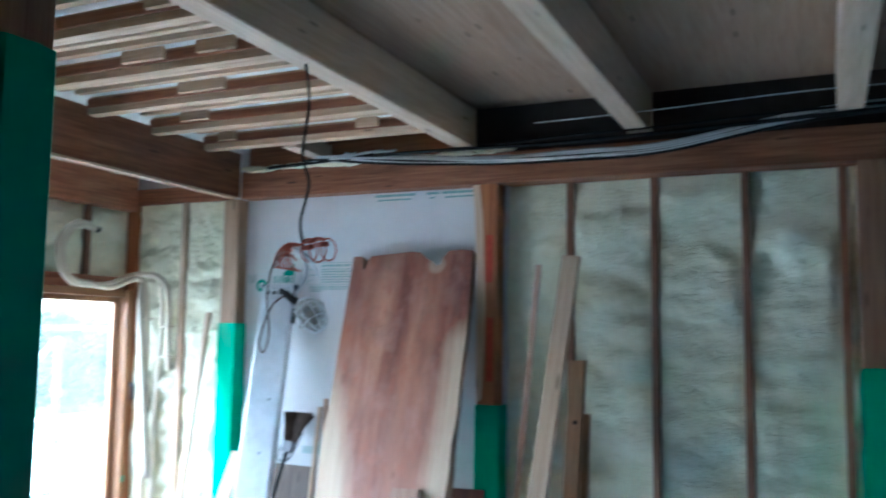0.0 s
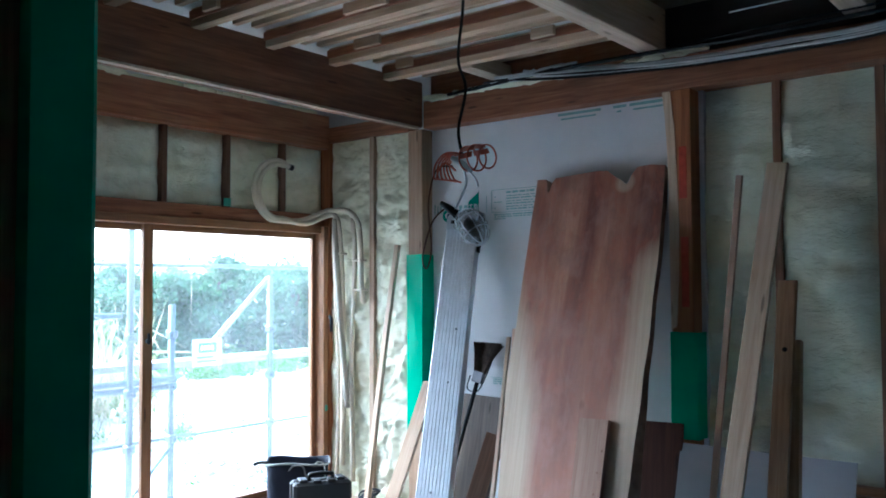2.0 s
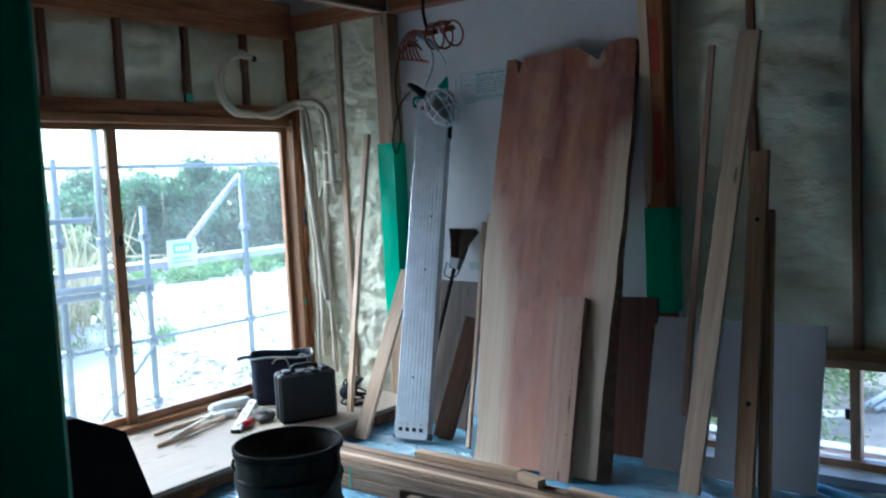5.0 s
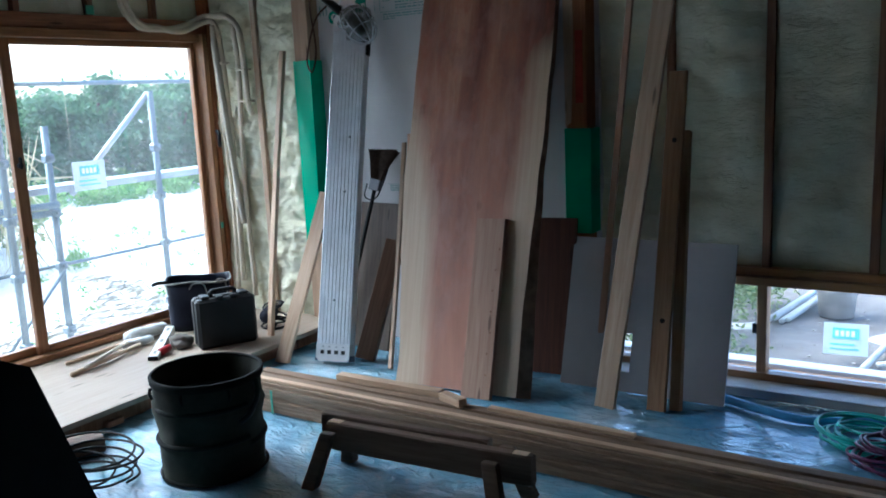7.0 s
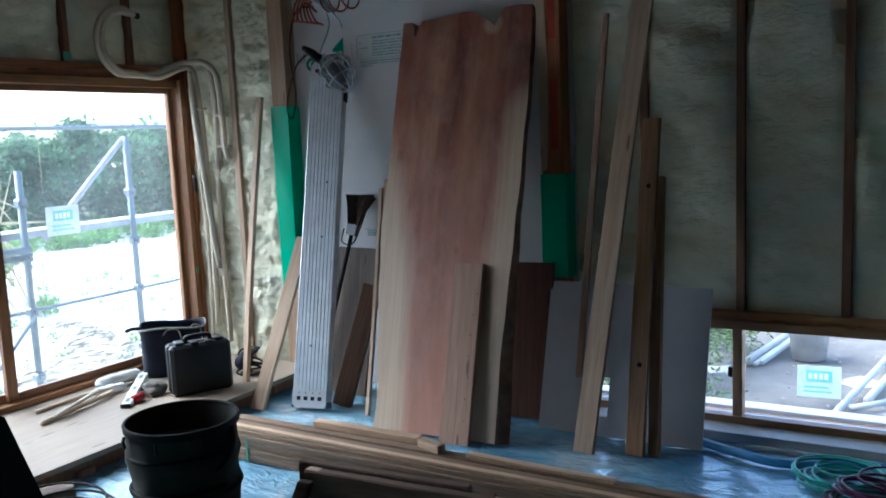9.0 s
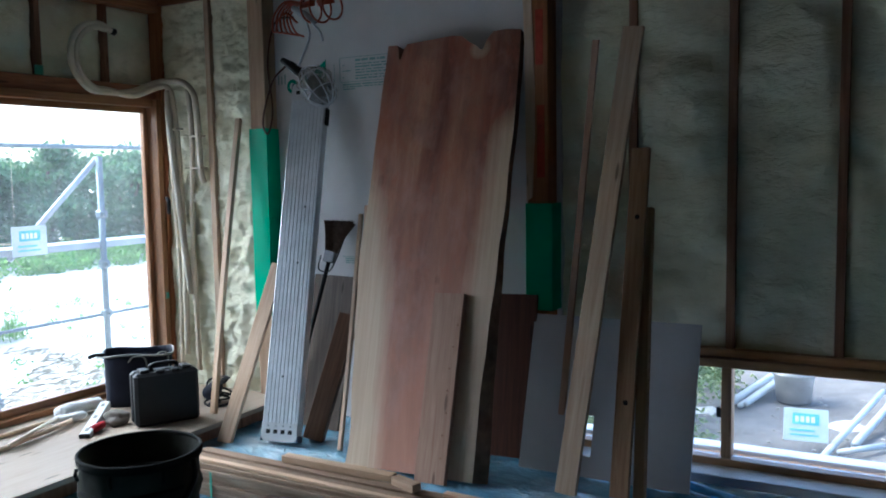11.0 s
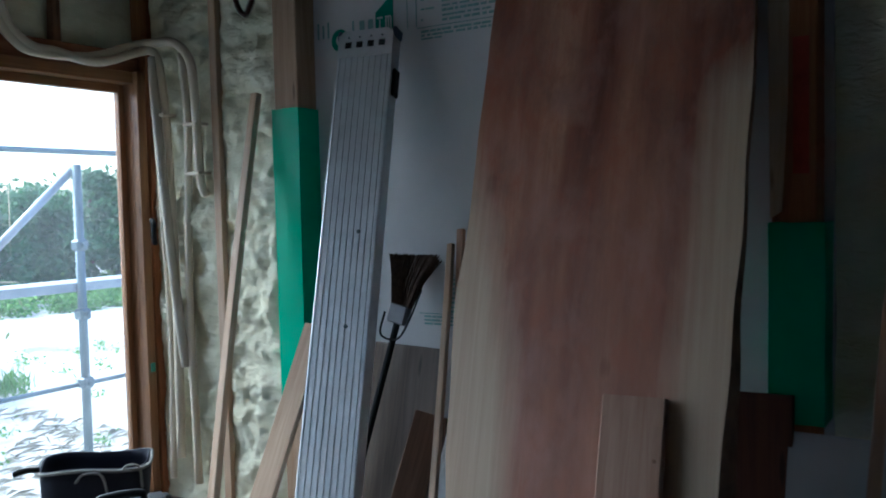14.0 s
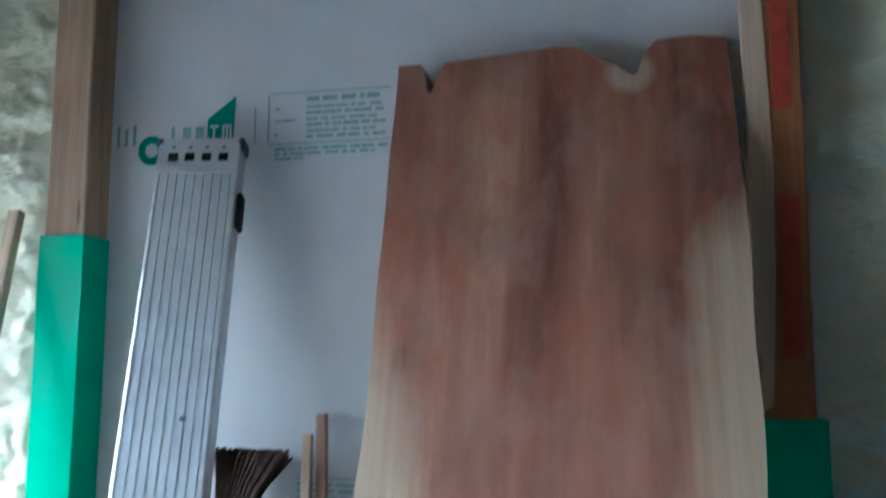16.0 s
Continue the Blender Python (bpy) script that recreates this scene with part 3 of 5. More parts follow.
for x, z0, z1, w in ((-0.325, 2.0, 2.06, 0.008), (-0.30, 2.0, 2.05, 0.008), (-0.275, 2.0, 2.06, 0.008), (-0.155, 2.0, 2.05, 0.008), (-0.12, 2.0, 2.045, 0.022), (-0.08, 2.0, 2.045, 0.022)):
    part("printed_stroke", boxm(x, x + w, -0.0028, -0.001, z0, z1, 0), M_PRINT, pr)
random.seed(5)


def text_row(x0, x1, z, h, parent):
    """A row of small print as broken bars."""
    x = x0
    while x < x1 - 0.006:
        w = min(random.uniform(0.012, 0.05), x1 - x)
        part("printed_line", boxm(x, x + w, -0.0028, -0.001, z, z + h, 0), M_PRINT, parent)
        x += w + random.uniform(0.003, 0.012)


for x in (-0.037, 0.0):
    part("printed_stroke", boxm(x, x + 0.026, -0.0042, -0.0031, 2.04, 2.047, 0), M_BOARD, pr)
for x in (-0.028, 0.0, 0.011, 0.022):
    part("printed_stroke", boxm(x, x + 0.006, -0.0042, -0.0031, 2.0, 2.039, 0), M_BOARD, pr)
frame_z = (1.983, 2.123)
for z in frame_z:
    part("printed_rule", boxm(0.137, 0.48, -0.0028, -0.001, z, z + 0.003, 0), M_PRINT, pr)
part("printed_rule", boxm(0.134, 0.137, -0.0028, -0.001, 1.99, 2.12, 0), M_PRINT, pr)
text_row(0.245, 0.45, 2.099, 0.013, pr)
for k in range(6):
    text_row(0.245, 0.455 + 0.012 * (k % 2), 2.08 - 0.0165 * k, 0.0085 if k % 2 else 0.0065, pr)
for z, x1 in ((2.078, 0.185), (2.045, 0.225), (2.008, 0.165)):
    text_row(0.155, x1, z, 0.006, pr)
text_row(0.155, 0.475, 1.966, 0.008, pr)
text_row(0.155, 0.44, 1.953, 0.007, pr)
text_row(0.155, 0.24, 1.941, 0.006, pr)
part("printed_rule", boxm(0.095, 0.0975, -0.0028, -0.001, 1.99, 2.09, 0), M_PRINT, pr)
for x0, x1 in ((0.62, 0.9), (0.98, 1.06), (1.08, 1.34)):
    part("printed_line", boxm(x0, x1, -0.0028, -0.001, 2.525, 2.54, 0), M_PRINT, pr)
    part("printed_line", boxm(x0 + 0.02, x1 - 0.03, -0.0028, -0.001, 2.5, 2.51, 0), M_PRINT, pr)
part("printed_rule", boxm(0.24, 0.43, -0.0028, -0.001, 1.107, 1.11, 0), M_PRINT, pr)
part("printed_rule", boxm(0.12, 0.43, -0.0028, -0.001, 0.967, 0.97, 0), M_PRINT, pr)
for k in range(8):
    text_row(0.245, 0.42, 1.09 - 0.0165 * k, 0.0085 if k % 2 else 0.0065, pr)
for z in (0.954, 0.941, 0.928):
    text_row(0.14, 0.42, z, 0.007, pr)

# wall with the sliding window
wall_w = tagged(link("wall_window", boxm(-1.42, -1.40, -6.5, 0.0, 2.0, 3.2, 0), M_BOARD), "timber-framed wall with foam infill above a sliding window", "wall", kind="structure")
part("sheathing", boxm(-1.42, -1.40, -6.5, -2.82, -0.2, 1.998, 0), M_BOARD, wall_w)
part("sheathing", boxm(-1.42, -1.40, -2.82, 0.0, -0.3, 0.07, 0), M_BOARD, wall_w)
part("beam", boxm(-1.32, -1.20, -6.4, -0.113, 2.505, 2.74, 0.004), M_BEAM_Y, wall_w)
part("header", boxm(-1.36, -1.25, -6.4, -0.115, 1.955, 2.04, 0.003), M_BEAM_Y, wall_w)
ys = [-0.03, -0.49, -0.95, -1.41, -1.86, -2.32, -2.78]
for y in ys[1:]:
    part("stud", boxm(-1.36, -1.25, y - 0.018, y + 0.018, 2.041, 2.504, 0.002), M_STUD_Z, wall_w)
for k, (a, b) in enumerate(zip(ys, ys[1:])):
    foam_panel(wall_w, "x", b + 0.018, a - 0.018 if k else -0.11, 2.041, 2.504, -1.40, 0.125, 20 + k, 1.5, 0.018)
foam_panel(wall_w, "x", -3.7, -2.83, 0.1, 1.95, -1.40, 0.12, 30, 0.5, 0.08)
foam_panel(wall_w, "x", -6.3, -2.80, 2.041, 2.504, -1.40, 0.12, 31, 0.5, 0.08)
part("jamb", boxm(-1.37, -1.21, -0.155, -0.113, 0.1, 1.953, 0.003), M_FRAME_Z, wall_w, "brown timber window jamb")
part("jamb", boxm(-1.37, -1.21, -2.83, -2.79, 0.1, 1.953, 0.003), M_FRAME_Z, wall_w, "brown timber window jamb")

part("tape", boxm(-1.252, -1.244, -0.985, -0.93, 2.043, 2.095, 0.002), M_TAPE, wall_w, "scrap of green tape on a stud")

window = tagged(empty("window_1"), "wide sliding window with brown wooden sashes, closed", "window", kind="structure")
part("head_frame", boxm(-1.37, -1.235, -2.789, -0.156, 1.905, 1.954, 0.003), M_FRAME_Y, window)
part("sill_frame", boxm(-1.37, -1.245, -2.789, -0.156, 0.1, 0.135, 0.003), M_FRAME_Y, window)
for name, x0, x1, y0, y1, zt in (("sash", -1.33, -1.295, -1.515, -0.157, 0), ("sash", -1.368, -1.335, -2.788, -1.435, 0)):
    s = part(name, boxm(x0, x1, y1 - 0.03, y1, 0.136, 1.904, 0.003), M_FRAME_Z, window, "brown wooden sash")
    part("stile", boxm(x0, x1, y0, y0 + 0.065, 0.136, 1.904, 0.003), M_FRAME_Z, s)
    part("rail", boxm(x0, x1, y0 + 0.065, y1 - 0.03, 1.868, 1.904, 0.003), M_FRAME_Y, s)
    part("rail", boxm(x0, x1, y0 + 0.065, y1 - 0.03, 0.136, 0.18, 0.003), M_FRAME_Y, s)
    gl = part("pane", boxm((x0 + x1) / 2 - 0.003, (x0 + x1) / 2 + 0.003, y0 + 0.065, y1 - 0.03, 0.18, 1.868, 0), M_GLASS, s, "clear glass")
    gl.visible_shadow = False
lk = tube(bmesh.new(), [(-1.292, -1.49, 1.215), (-1.27, -1.49, 1.215)], 0.014, 12)
box(lk, -1.282, -1.262, -1.496, -1.484, 1.195, 1.26, 0.003)
part("latch", lk, M_BLACK, window, "black crescent latch")

# low window
lowwin = tagged(empty("window_2"), "low floor-level window with brown wooden frame", "window", kind="structure")
part("frame", boxm(1.54, 3.165, -0.06, 0.05, 0.52, 0.562, 0.003), M_LITFRAME_X, lowwin)
part("frame", boxm(1.54, 3.165, -0.06, 0.05, 0.045, 0.085, 0.003), M_LITFRAME_X, lowwin)
part("frame", boxm(1.54, 1.58, -0.06, 0.05, 0.0855, 0.5195, 0.003), M_LITFRAME_Z, lowwin)
part("frame", boxm(3.125, 3.165, -0.06, 0.05, 0.0855, 0.5195, 0.003), M_LITFRAME_Z, lowwin)
part("mullion", boxm(2.312, 2.358, -0.045, 0.04, 0.086, 0.519, 0.003), M_LITFRAME_Z, lowwin)
part("outer_sill", boxm(1.5, 3.2, 0.06, 0.16, 0.05, 0.1, 0.003), M_PVC, lowwin, "white outer sill")
part("inner_sill", boxm(1.54, 3.2, -0.21, -0.062, 0.008, 0.052, 0.004), M_SILL, lowwin, "pale timber sill board")
for x0, x1 in ((1.58, 2.312), (2.358, 3.125)):
    gl = part("pane", boxm(x0, x1, 0.0, 0.006, 0.0855, 0.5195, 0), M_GLASS, lowwin, "clear glass")
    gl.visible_shadow = False
part("latch", boxm(2.285, 2.311, -0.02, 0.0, 0.27, 0.32, 0.004), M_BLACK, lowwin)

# unseen walls added behind and beside the camera, near-black to bounce little light
wall_r = tagged(link("wall_right", boxm(5.1, 5.2, -6.5, 0.0, -0.2, 3.2, 0), M_WALL), "plain unseen wall closing the room, near-black to cut bounced light", "wall", kind="structure")
wall_s = tagged(link("wall_rear", boxm(-1.42, 5.1, -6.6, -6.5, -0.2, 3.2, 0), M_WALL), "plain unseen wall closing the room, near-black to cut bounced light", "wall", kind="structure")

# ---- ceiling ----
tagged(link("ceiling", boxm(-1.4, 1.20, -6.5, 0.0, 2.93, 2.96, 0), M_WHITE), "white insulation sheet above the ceiling joists", "ceiling", kind="structure")
tagged(link("ceiling_plywood", boxm(1.201, 5.1, -6.5, 0.0, 3.02, 3.06, 0), M_PLYCEIL), "bare plywood ceiling between beams", "ceiling", kind="structure")
tagged(link("roof", boxm(-1.42, 5.2, -6.6, 0.012, 3.2, 3.3, 0), M_WALL), "plain roof slab", "roof", kind="structure")


def beam(name, x0, x1, y0, y1, z0, z1, mat, label):
    return tagged(link(name, boxm(x0, x1, y0, y1, z0, z1, 0.005), mat), label, "beam", "ceiling beams", "structure")


b1 = beam("ceiling_beam", -0.45, -0.33, -6.4, -0.113, 2.558, 2.85, M_DARKBEAM_Y, "dark brown timber beam resting on the pale post")
cuts = [-0.15, -0.506, -1.019, -1.521, -1.989, -2.47, -2.96, -3.44, -6.4]
for k, (ya, yb) in enumerate(zip(cuts, cuts[1:])):
    part("edge_strip", boxm(-0.362 + 0.003 * (k % 2), -0.326, yb + 0.004, ya - 0.004, 2.543, 2.5575, 0.002), M_PALE_Y, b1, "pale lower edge strip")
beam("ceiling_beam", 1.19, 1.31, -6.4, -0.002, 2.78, 3.015, M_PALE_Y, "pale sawn ceiling beam")
beam("ceiling_beam", 2.22, 2.34, -6.4, -0.002, 2.78, 3.015, M_PALE_Y, "pale sawn ceiling beam")
beam("ceiling_beam", 3.25, 3.37, -6.4, -0.135, 2.78, 3.015, M_PALE_Y, "pale sawn ceiling beam")
random.seed(8)
for k in range(13):
    y = -0.46 - 0.46 * k
    j = link("ceiling_joist", boxm(-0.328, 1.188, y - 0.03, y + 0.03, 2.80, 2.895, 0.003), M_PALE_X)
    tagged(j, "sawn timber ceiling joist with furring", "joist", "ceiling joists", "structure")
    part("face_batten", boxm(-0.328, 1.188, y - 0.044, y - 0.031, 2.835, 2.88, 0.002), M_BEAM_X, j, "reddish batten nailed along the joist")
    part("furring", boxm(-0.328, 1.188, y + 0.215, y + 0.25, 2.875, 2.926, 0.002), M_PALE_X, j)
    part("furring", boxm(-0.328, 1.188, y + 0.335, y + 0.372, 2.888, 2.927, 0.002), M_PALE_X, j)
    for c in range(3):
        x = -0.25 + 0.48 * c + random.uniform(0, 0.25)
        if random.random() < 0.35:
            continue
        part("batten_block", boxm(x, x + random.uniform(0.1, 0.3), y - 0.07, y - 0.045, 2.842, 2.895, 0.002), M_PALE_X, j)
tagged(link("ceiling_nogging", boxm(0.21, 0.31, -0.43, -0.01, 2.785, 2.875, 0.004), M_PALE_Y), "short pale timber nogging between joist and wall plate", "nogging", kind="structure")
# foam along the wall plate
lump = bmesh.new()
random.seed(3)
for k in range(70):
    x = random.choice((random.uniform(-0.25, 1.5), random.uniform(-0.25, 0.8)))
    r = random.uniform(0.02, 0.05)
    res = bmesh.ops.create_icosphere(lump, subdivisions=2, radius=r)
    for v in res["verts"]:
        v.co *= 1 + 0.6 * noise.noise(v.co * 40 + Vector((k, 0, 0)))
        v.co.x *= 2.4
        v.co.z *= 0.55
    bmesh.ops.translate(lump, vec=(x, -0.05 - random.uniform(0, 0.05), 2.732 + random.uniform(0, 0.018)), verts=res["verts"])
tagged(link("foam_residue", lump, M_FOAM, smooth=True), "lumps of sprayed foam on the wall plate", "foam", kind="stuff")
lump = bmesh.new()
for k in range(60):
    y = random.uniform(-2.6, -0.15)
    res = bmesh.ops.create_icosphere(lump, subdivisions=2, radius=random.uniform(0.02, 0.045))
    for v in res["verts"]:
        v.co *= 1 + 0.6 * noise.noise(v.co * 40 + Vector((k, 3, 0)))
        v.co.y *= 2.2
        v.co.z *= 0.7
    bmesh.ops.translate(lump, vec=(-1.28 + random.uniform(0, 0.06), y, 2.75), verts=res["verts"])
tagged(link("foam_residue", lump, M_FOAM, smooth=True), "lumps of sprayed foam on top of the window beam", "foam", kind="stuff")

# cable bundle along the wall plate
bundle = empty("cable_bundle", label="bundle of grey and black cables strung along the wall plate", category="cables")
random.seed(12)
for k in range(14):
    o1, o2 = random.uniform(-0.022, 0.022), random.uniform(-0.025, 0.025)
    pts = [(x, -0.17 + o1 + random.uniform(-0.008, 0.008), z + o2 + random.uniform(-0.006, 0.006)) for x, z in
           ((0.2 + 0.05 * k, 2.755), (0.6, 2.74), (1.0, 2.70), (1.5, 2.665), (2.0, 2.66), (2.45, 2.67), (3.2, 2.78), (4.2, 2.8))]
    part("cable", tube(bmesh.new(), smooth_line(pts, 6), random.uniform(0.006, 0.014), 7), M_CABLEW if k % 5 else M_CORD, bundle, smooth=True)
for k, (z, yy, r) in enumerate(((2.735, -0.2, 0.011), (2.77, -0.19, 0.007), (2.80, -0.42, 0.003))):
    pts = [(-0.1 + 0.2 * k, -0.14, 2.735), (0.3, -0.16, 2.745), (0.7, -0.19, 2.75), (1.25, yy, 2.745), (1.8, yy, z), (2.4, yy, z + 0.01), (3.3, yy - 0.02, z + 0.03), (4.5, yy, 2.8)]
    part("black_cable", tube(bmesh.new(), smooth_line(pts if k < 2 else pts[4:], 6), r, 7), M_CORD if k < 2 else M_CABLEW, bundle, smooth=True)


# ---- green wraps ----
def wrap(name, x0, x1, y0, y1, z0, z1, label, taper=0.0, open_front=False):
    """A corrugated protective sheet folded round a post, a little wavy."""
    bm = bmesh.new()
    prof = []
    c = 0.012
    sides = (((x0, y1), (x0, y0)), ((x0, y0), (x1, y0)), ((x1, y0), (x1, y1)))
    if open_front:
        sides = (((x1 - 0.01, y0), (x1, y0 + c)), ((x1, y0 + c), (x1, y1 - c)), ((x1, y1 - c), (x1 - c, y1)), ((x1 - c, y1), (x0, y1)), ((x0, y1), (x0, y0)))
    for (ax, ay), (bx, by) in sides:
        for k in range(6):
            prof.append((ax + (bx - ax) * k / 6, ay + (by - ay) * k / 6))
    prof.append(sides[-1][1])
    rows = []
    cx, cy = (x0 + x1) / 2, (y0 + y1) / 2
    for j in range(13):
        z = z0 + (z1 - z0) * j / 12
        s = 1.0 - taper * (1 - j / 12) ** 2
        rows.append([bm.verts.new((cx + (x - cx) * s + 0.003 * noise.noise(Vector((x * 9, y * 9, z * 4))), y + 0.003 * noise.noise(Vector((x * 9, z * 4, 3))),
                                   z + (0.004 * noise.noise(Vector((x * 30, y * 30, 1))) if j in (0, 12) else 0))) for x, y in prof])
    for u, v in zip(rows, rows[1:]):
        for k in range(len(prof) - 1):
            bm.faces.new((u[k], u[k + 1], v[k + 1], v[k]))
    bmesh.ops.recalc_face_normals(bm, faces=bm.faces)
    ob = link(name, bm, M_GREEN)
    so = ob.modifiers.new("thick", "SOLIDIFY")
    so.thickness = 0.004
    return tagged(ob, label, "post wrap", "post wraps")


wrap("post_wrap", -0.467, -0.333, -0.119, -0.003, 0.6, 1.735, "green plastic protective sheet folded round the pale post", 0.08)
wrap("post_wrap", 1.352, 1.497, -0.119, 0.04, 0.745, 1.29, "green plastic protective sheet folded round the orange post")
wrap("post_wrap", 3.322, 3.508, -0.14, -0.003, 0.3, 1.55, "green plastic protective sheet round the brown post")


def free_post(x, y, s, top, wrap_top, label):
    p = tagged(link("post", boxm(x - s, x + s, y - s, y + s, 0.0, top, 0.005), M_BROWN_Z), label, "post", "free posts")
    wrap("post_wrap", x - s - 0.008, x + s + 0.008, y - s - 0.008, y + s + 0.008, 0.05, wrap_top, "green plastic protective sheet folded round three sides of a free-standing post", open_front=True)
    return p


free_post(1.945, -3.695, 0.052, 2.93, 2.15, "dark timber post standing free in the room")
free_post(1.83, -3.85, 0.052, 2.93, 2.2, "dark timber post standing behind another post")
free_post(1.50, -3.66, 0.052, 2.93, 2.2, "dark timber post standing beyond the other free posts")
dp = bmesh.new()
prism(dp, [(-2.78, 0.0), (-3.07, 0.88), (-3.2, 0.95), (-3.46, 0.96), (-3.46, 0.0)], 0, 0.04)
ob = link("dark_panel", dp, M_DPANEL)
ob.matrix_basis = Matrix(((0, -1, 0, 1.22), (1, 0, 0, 0), (0, 0, 1, 0), (0, 0, 0, 1)))
tagged(ob, "dark angled panel standing beside the free posts", "panel")

# ---- live-edge slab ----
m, L = leaning((0.967, -0.68, 0.0), (0.92, -0.05, 2.152), (0.84, -0.0, 0.0))
# outline: wavy sides, and a top edge with two notches; built as a sheet of cells so that both faces stay clean
TOP = [(0.0, -0.002), (0.07, -0.004), (0.088, -0.03), (0.10, -0.085), (0.112, -0.09), (0.132, -0.03), (0.155, -0.004), (0.32, 0.004), (0.5, 0.012), (0.575, 0.004),
       (0.635, -0.035), (0.68, -0.055), (0.725, -0.085), (0.742, -0.08), (0.76, -0.035), (0.80, 0.008), (0.9, 0.012), (1.0, 0.0)]
cols = sorted({t[0] for t in TOP} | {k / 14 for k in range(15)})


def top_at(u):
    for (u0, h0), (u1, h1) in zip(TOP, TOP[1:]):
        if u0 <= u <= u1:
            return L + h0 + (h1 - h0) * (u - u0) / (u1 - u0)


def side_at(s):
    q = min(s / 0.5, 1.0)
    q = q * q * (3 - 2 * q)
    r = max(0.0, (s - 0.5) / 0.5)
    w0 = -0.357 - 0.057 * q + 0.019 * r + 0.010 * math.sin(s * 11.0) * (1 - s) + 0.012 * noise.noise(Vector((s * 9, 0, 0)))
    w1 = 0.354 + 0.034 * q + 0.010 * r + 0.012 * math.sin(math.pi * r) + 0.008 * math.sin(s * 7.5 + 2.0) * (1 - s) + 0.010 * noise.noise(Vector((s * 8, 3, 0)))
    return w0, w1


NR = 44
bm = bmesh.new()
sheets = []
for y, inset in ((-0.03, 0.0), (0.03, 0.012)):
    rows = []
    for i in range(NR + 1):
        s = (i / NR) ** 0.8
        w0, w1 = side_at(s)
        flare = max(0.0, 1 - s / 0.66)
        w0, w1 = w0 + inset, w1 - inset + (0.006 + 0.058 * flare * flare * (3 - 2 * flare) if inset else 0)
        rows.append([bm.verts.new((w0 + (w1 - w0) * u, y + 0.002 * noise.noise(Vector((u * 3, s * 4, y))), s * top_at(u))) for u in cols])
    sheets.append(rows)
F, B = sheets
n = len(cols)
for i in range(NR):
    for k in range(n - 1):
        bm.faces.new((F[i][k], F[i][k + 1], F[i + 1][k + 1], F[i + 1][k]))
        bm.faces.new((B[i][k], B[i + 1][k], B[i + 1][k + 1], B[i][k + 1]))
    bm.faces.new((F[i][0], F[i + 1][0], B[i + 1][0], B[i][0]))
    bm.faces.new((F[i][-1], B[i][-1], B[i + 1][-1], F[i + 1][-1]))
for k in range(n - 1):
    bm.faces.new((F[0][k], B[0][k], B[0][k + 1], F[0][k + 1]))
    bm.faces.new((F[-1][k], F[-1][k + 1], B[-1][k + 1], B[-1][k]))
bmesh.ops.recalc_face_normals(bm, faces=bm.faces)
slab = link("live_edge_slab", bm, M_SLAB)
slab.data.materials.append(M_BARKEDGE)
for p in slab.data.polygons:
    if abs(p.normal.x) > 0.45:
        p.material_index = 1
slab.matrix_basis = m
tagged(slab, "large reddish-brown live-edge wood slab with pale edges leaning on wall", "wood slab")

# ---- aluminium scaffold plank ----
m, L = leaning((0.106, -0.60, 0.012), (-0.012, -0.08, 1.965), (0.2, 0.04, 0))
plank = empty("aluminium_plank", m, label="ribbed aluminium work plank leaning upright against the wall", category="plank")
W = 0.107
bm = bmesh.new()
prof = [(-W, 0.03), (-W, -0.026), (-W + 0.006, -0.03)]
for k in range(9):
    x = -W + 0.014 + k * (2 * W - 0.028) / 8
    prof += [(x - 0.004, -0.030), (x - 0.003, -0.0272), (x + 0.002, -0.0272), (x + 0.003, -0.030)]
prof += [(W - 0.004, -0.03), (W, -0.026), (W, 0.03)]
lo = [bm.verts.new((x, y, 0.10)) for x, y in prof]
hi = [bm.verts.new((x, y, L - 0.09)) for x, y in prof]
for i in range(len(prof)):
    j = (i + 1) % len(prof)
    bm.faces.new((lo[i], lo[j], hi[j], hi[i]))
bmesh.ops.recalc_face_normals(bm, faces=bm.faces)
part("deck", bm, M_ALU, plank)
for z0, z1, up in ((0.0, 0.10, 1), (L - 0.09, L + 0.01, -1)):
    bm = bmesh.new()
    zz = (z0 + 0.03, z0 + 0.075) if up > 0 else (z1 - 0.075, z1 - 0.035)
    out = [(-W, z1), (-W, z0 + 0.02), (-W + 0.02, z0), (W - 0.02, z0), (W, z0 + 0.02), (W, z1)] if up > 0 else [(-W, z0), (-W, z1 - 0.02), (-W + 0.02, z1), (W - 0.02, z1), (W, z1 - 0.02), (W, z0)]
    prism(bm, out, -0.033, 0.032)
    bmesh.ops.recalc_face_normals(bm, faces=bm.faces)
    cap = part("end_cap", bm, M_ALU_CAP, plank, "pale cast end cap with slots")
    for k in range(4):
        x = -0.066 + k * 0.044
        part("slot", boxm(x - 0.012, x + 0.012, -0.0345, -0.0325, sum(zz) / 2 - 0.011, sum(zz) / 2 + 0.011, 0), M_BLACK, cap)
        r = bmesh.new()
        tube(r, [(x, -0.032, zz[1] + 0.008), (x, -0.0355, zz[1] + 0.008)], 0.004, 8)
        part("rivet", r, M_STEEL, cap)
    for sx in (-1, 1):
        zc = z0 if up > 0 else z1 - 0.03
        part("rubber_foot", boxm(min(sx * (W - 0.006), sx * (W + 0.008)), max(sx * (W - 0.006), sx * (W + 0.008)), -0.03, 0.03, zc, zc + 0.035, 0.004), M_CORNER, cap, "blue-grey rubber corner foot")
for z in (0.35, 0.98, 1.3):
    part("rivet", tube(bmesh.new(), [(0.02 + 0.05 * (z - 0.9), -0.03, z), (0.02 + 0.05 * (z - 0.9), -0.0335, z)], 0.007, 8), M_STEEL, plank)
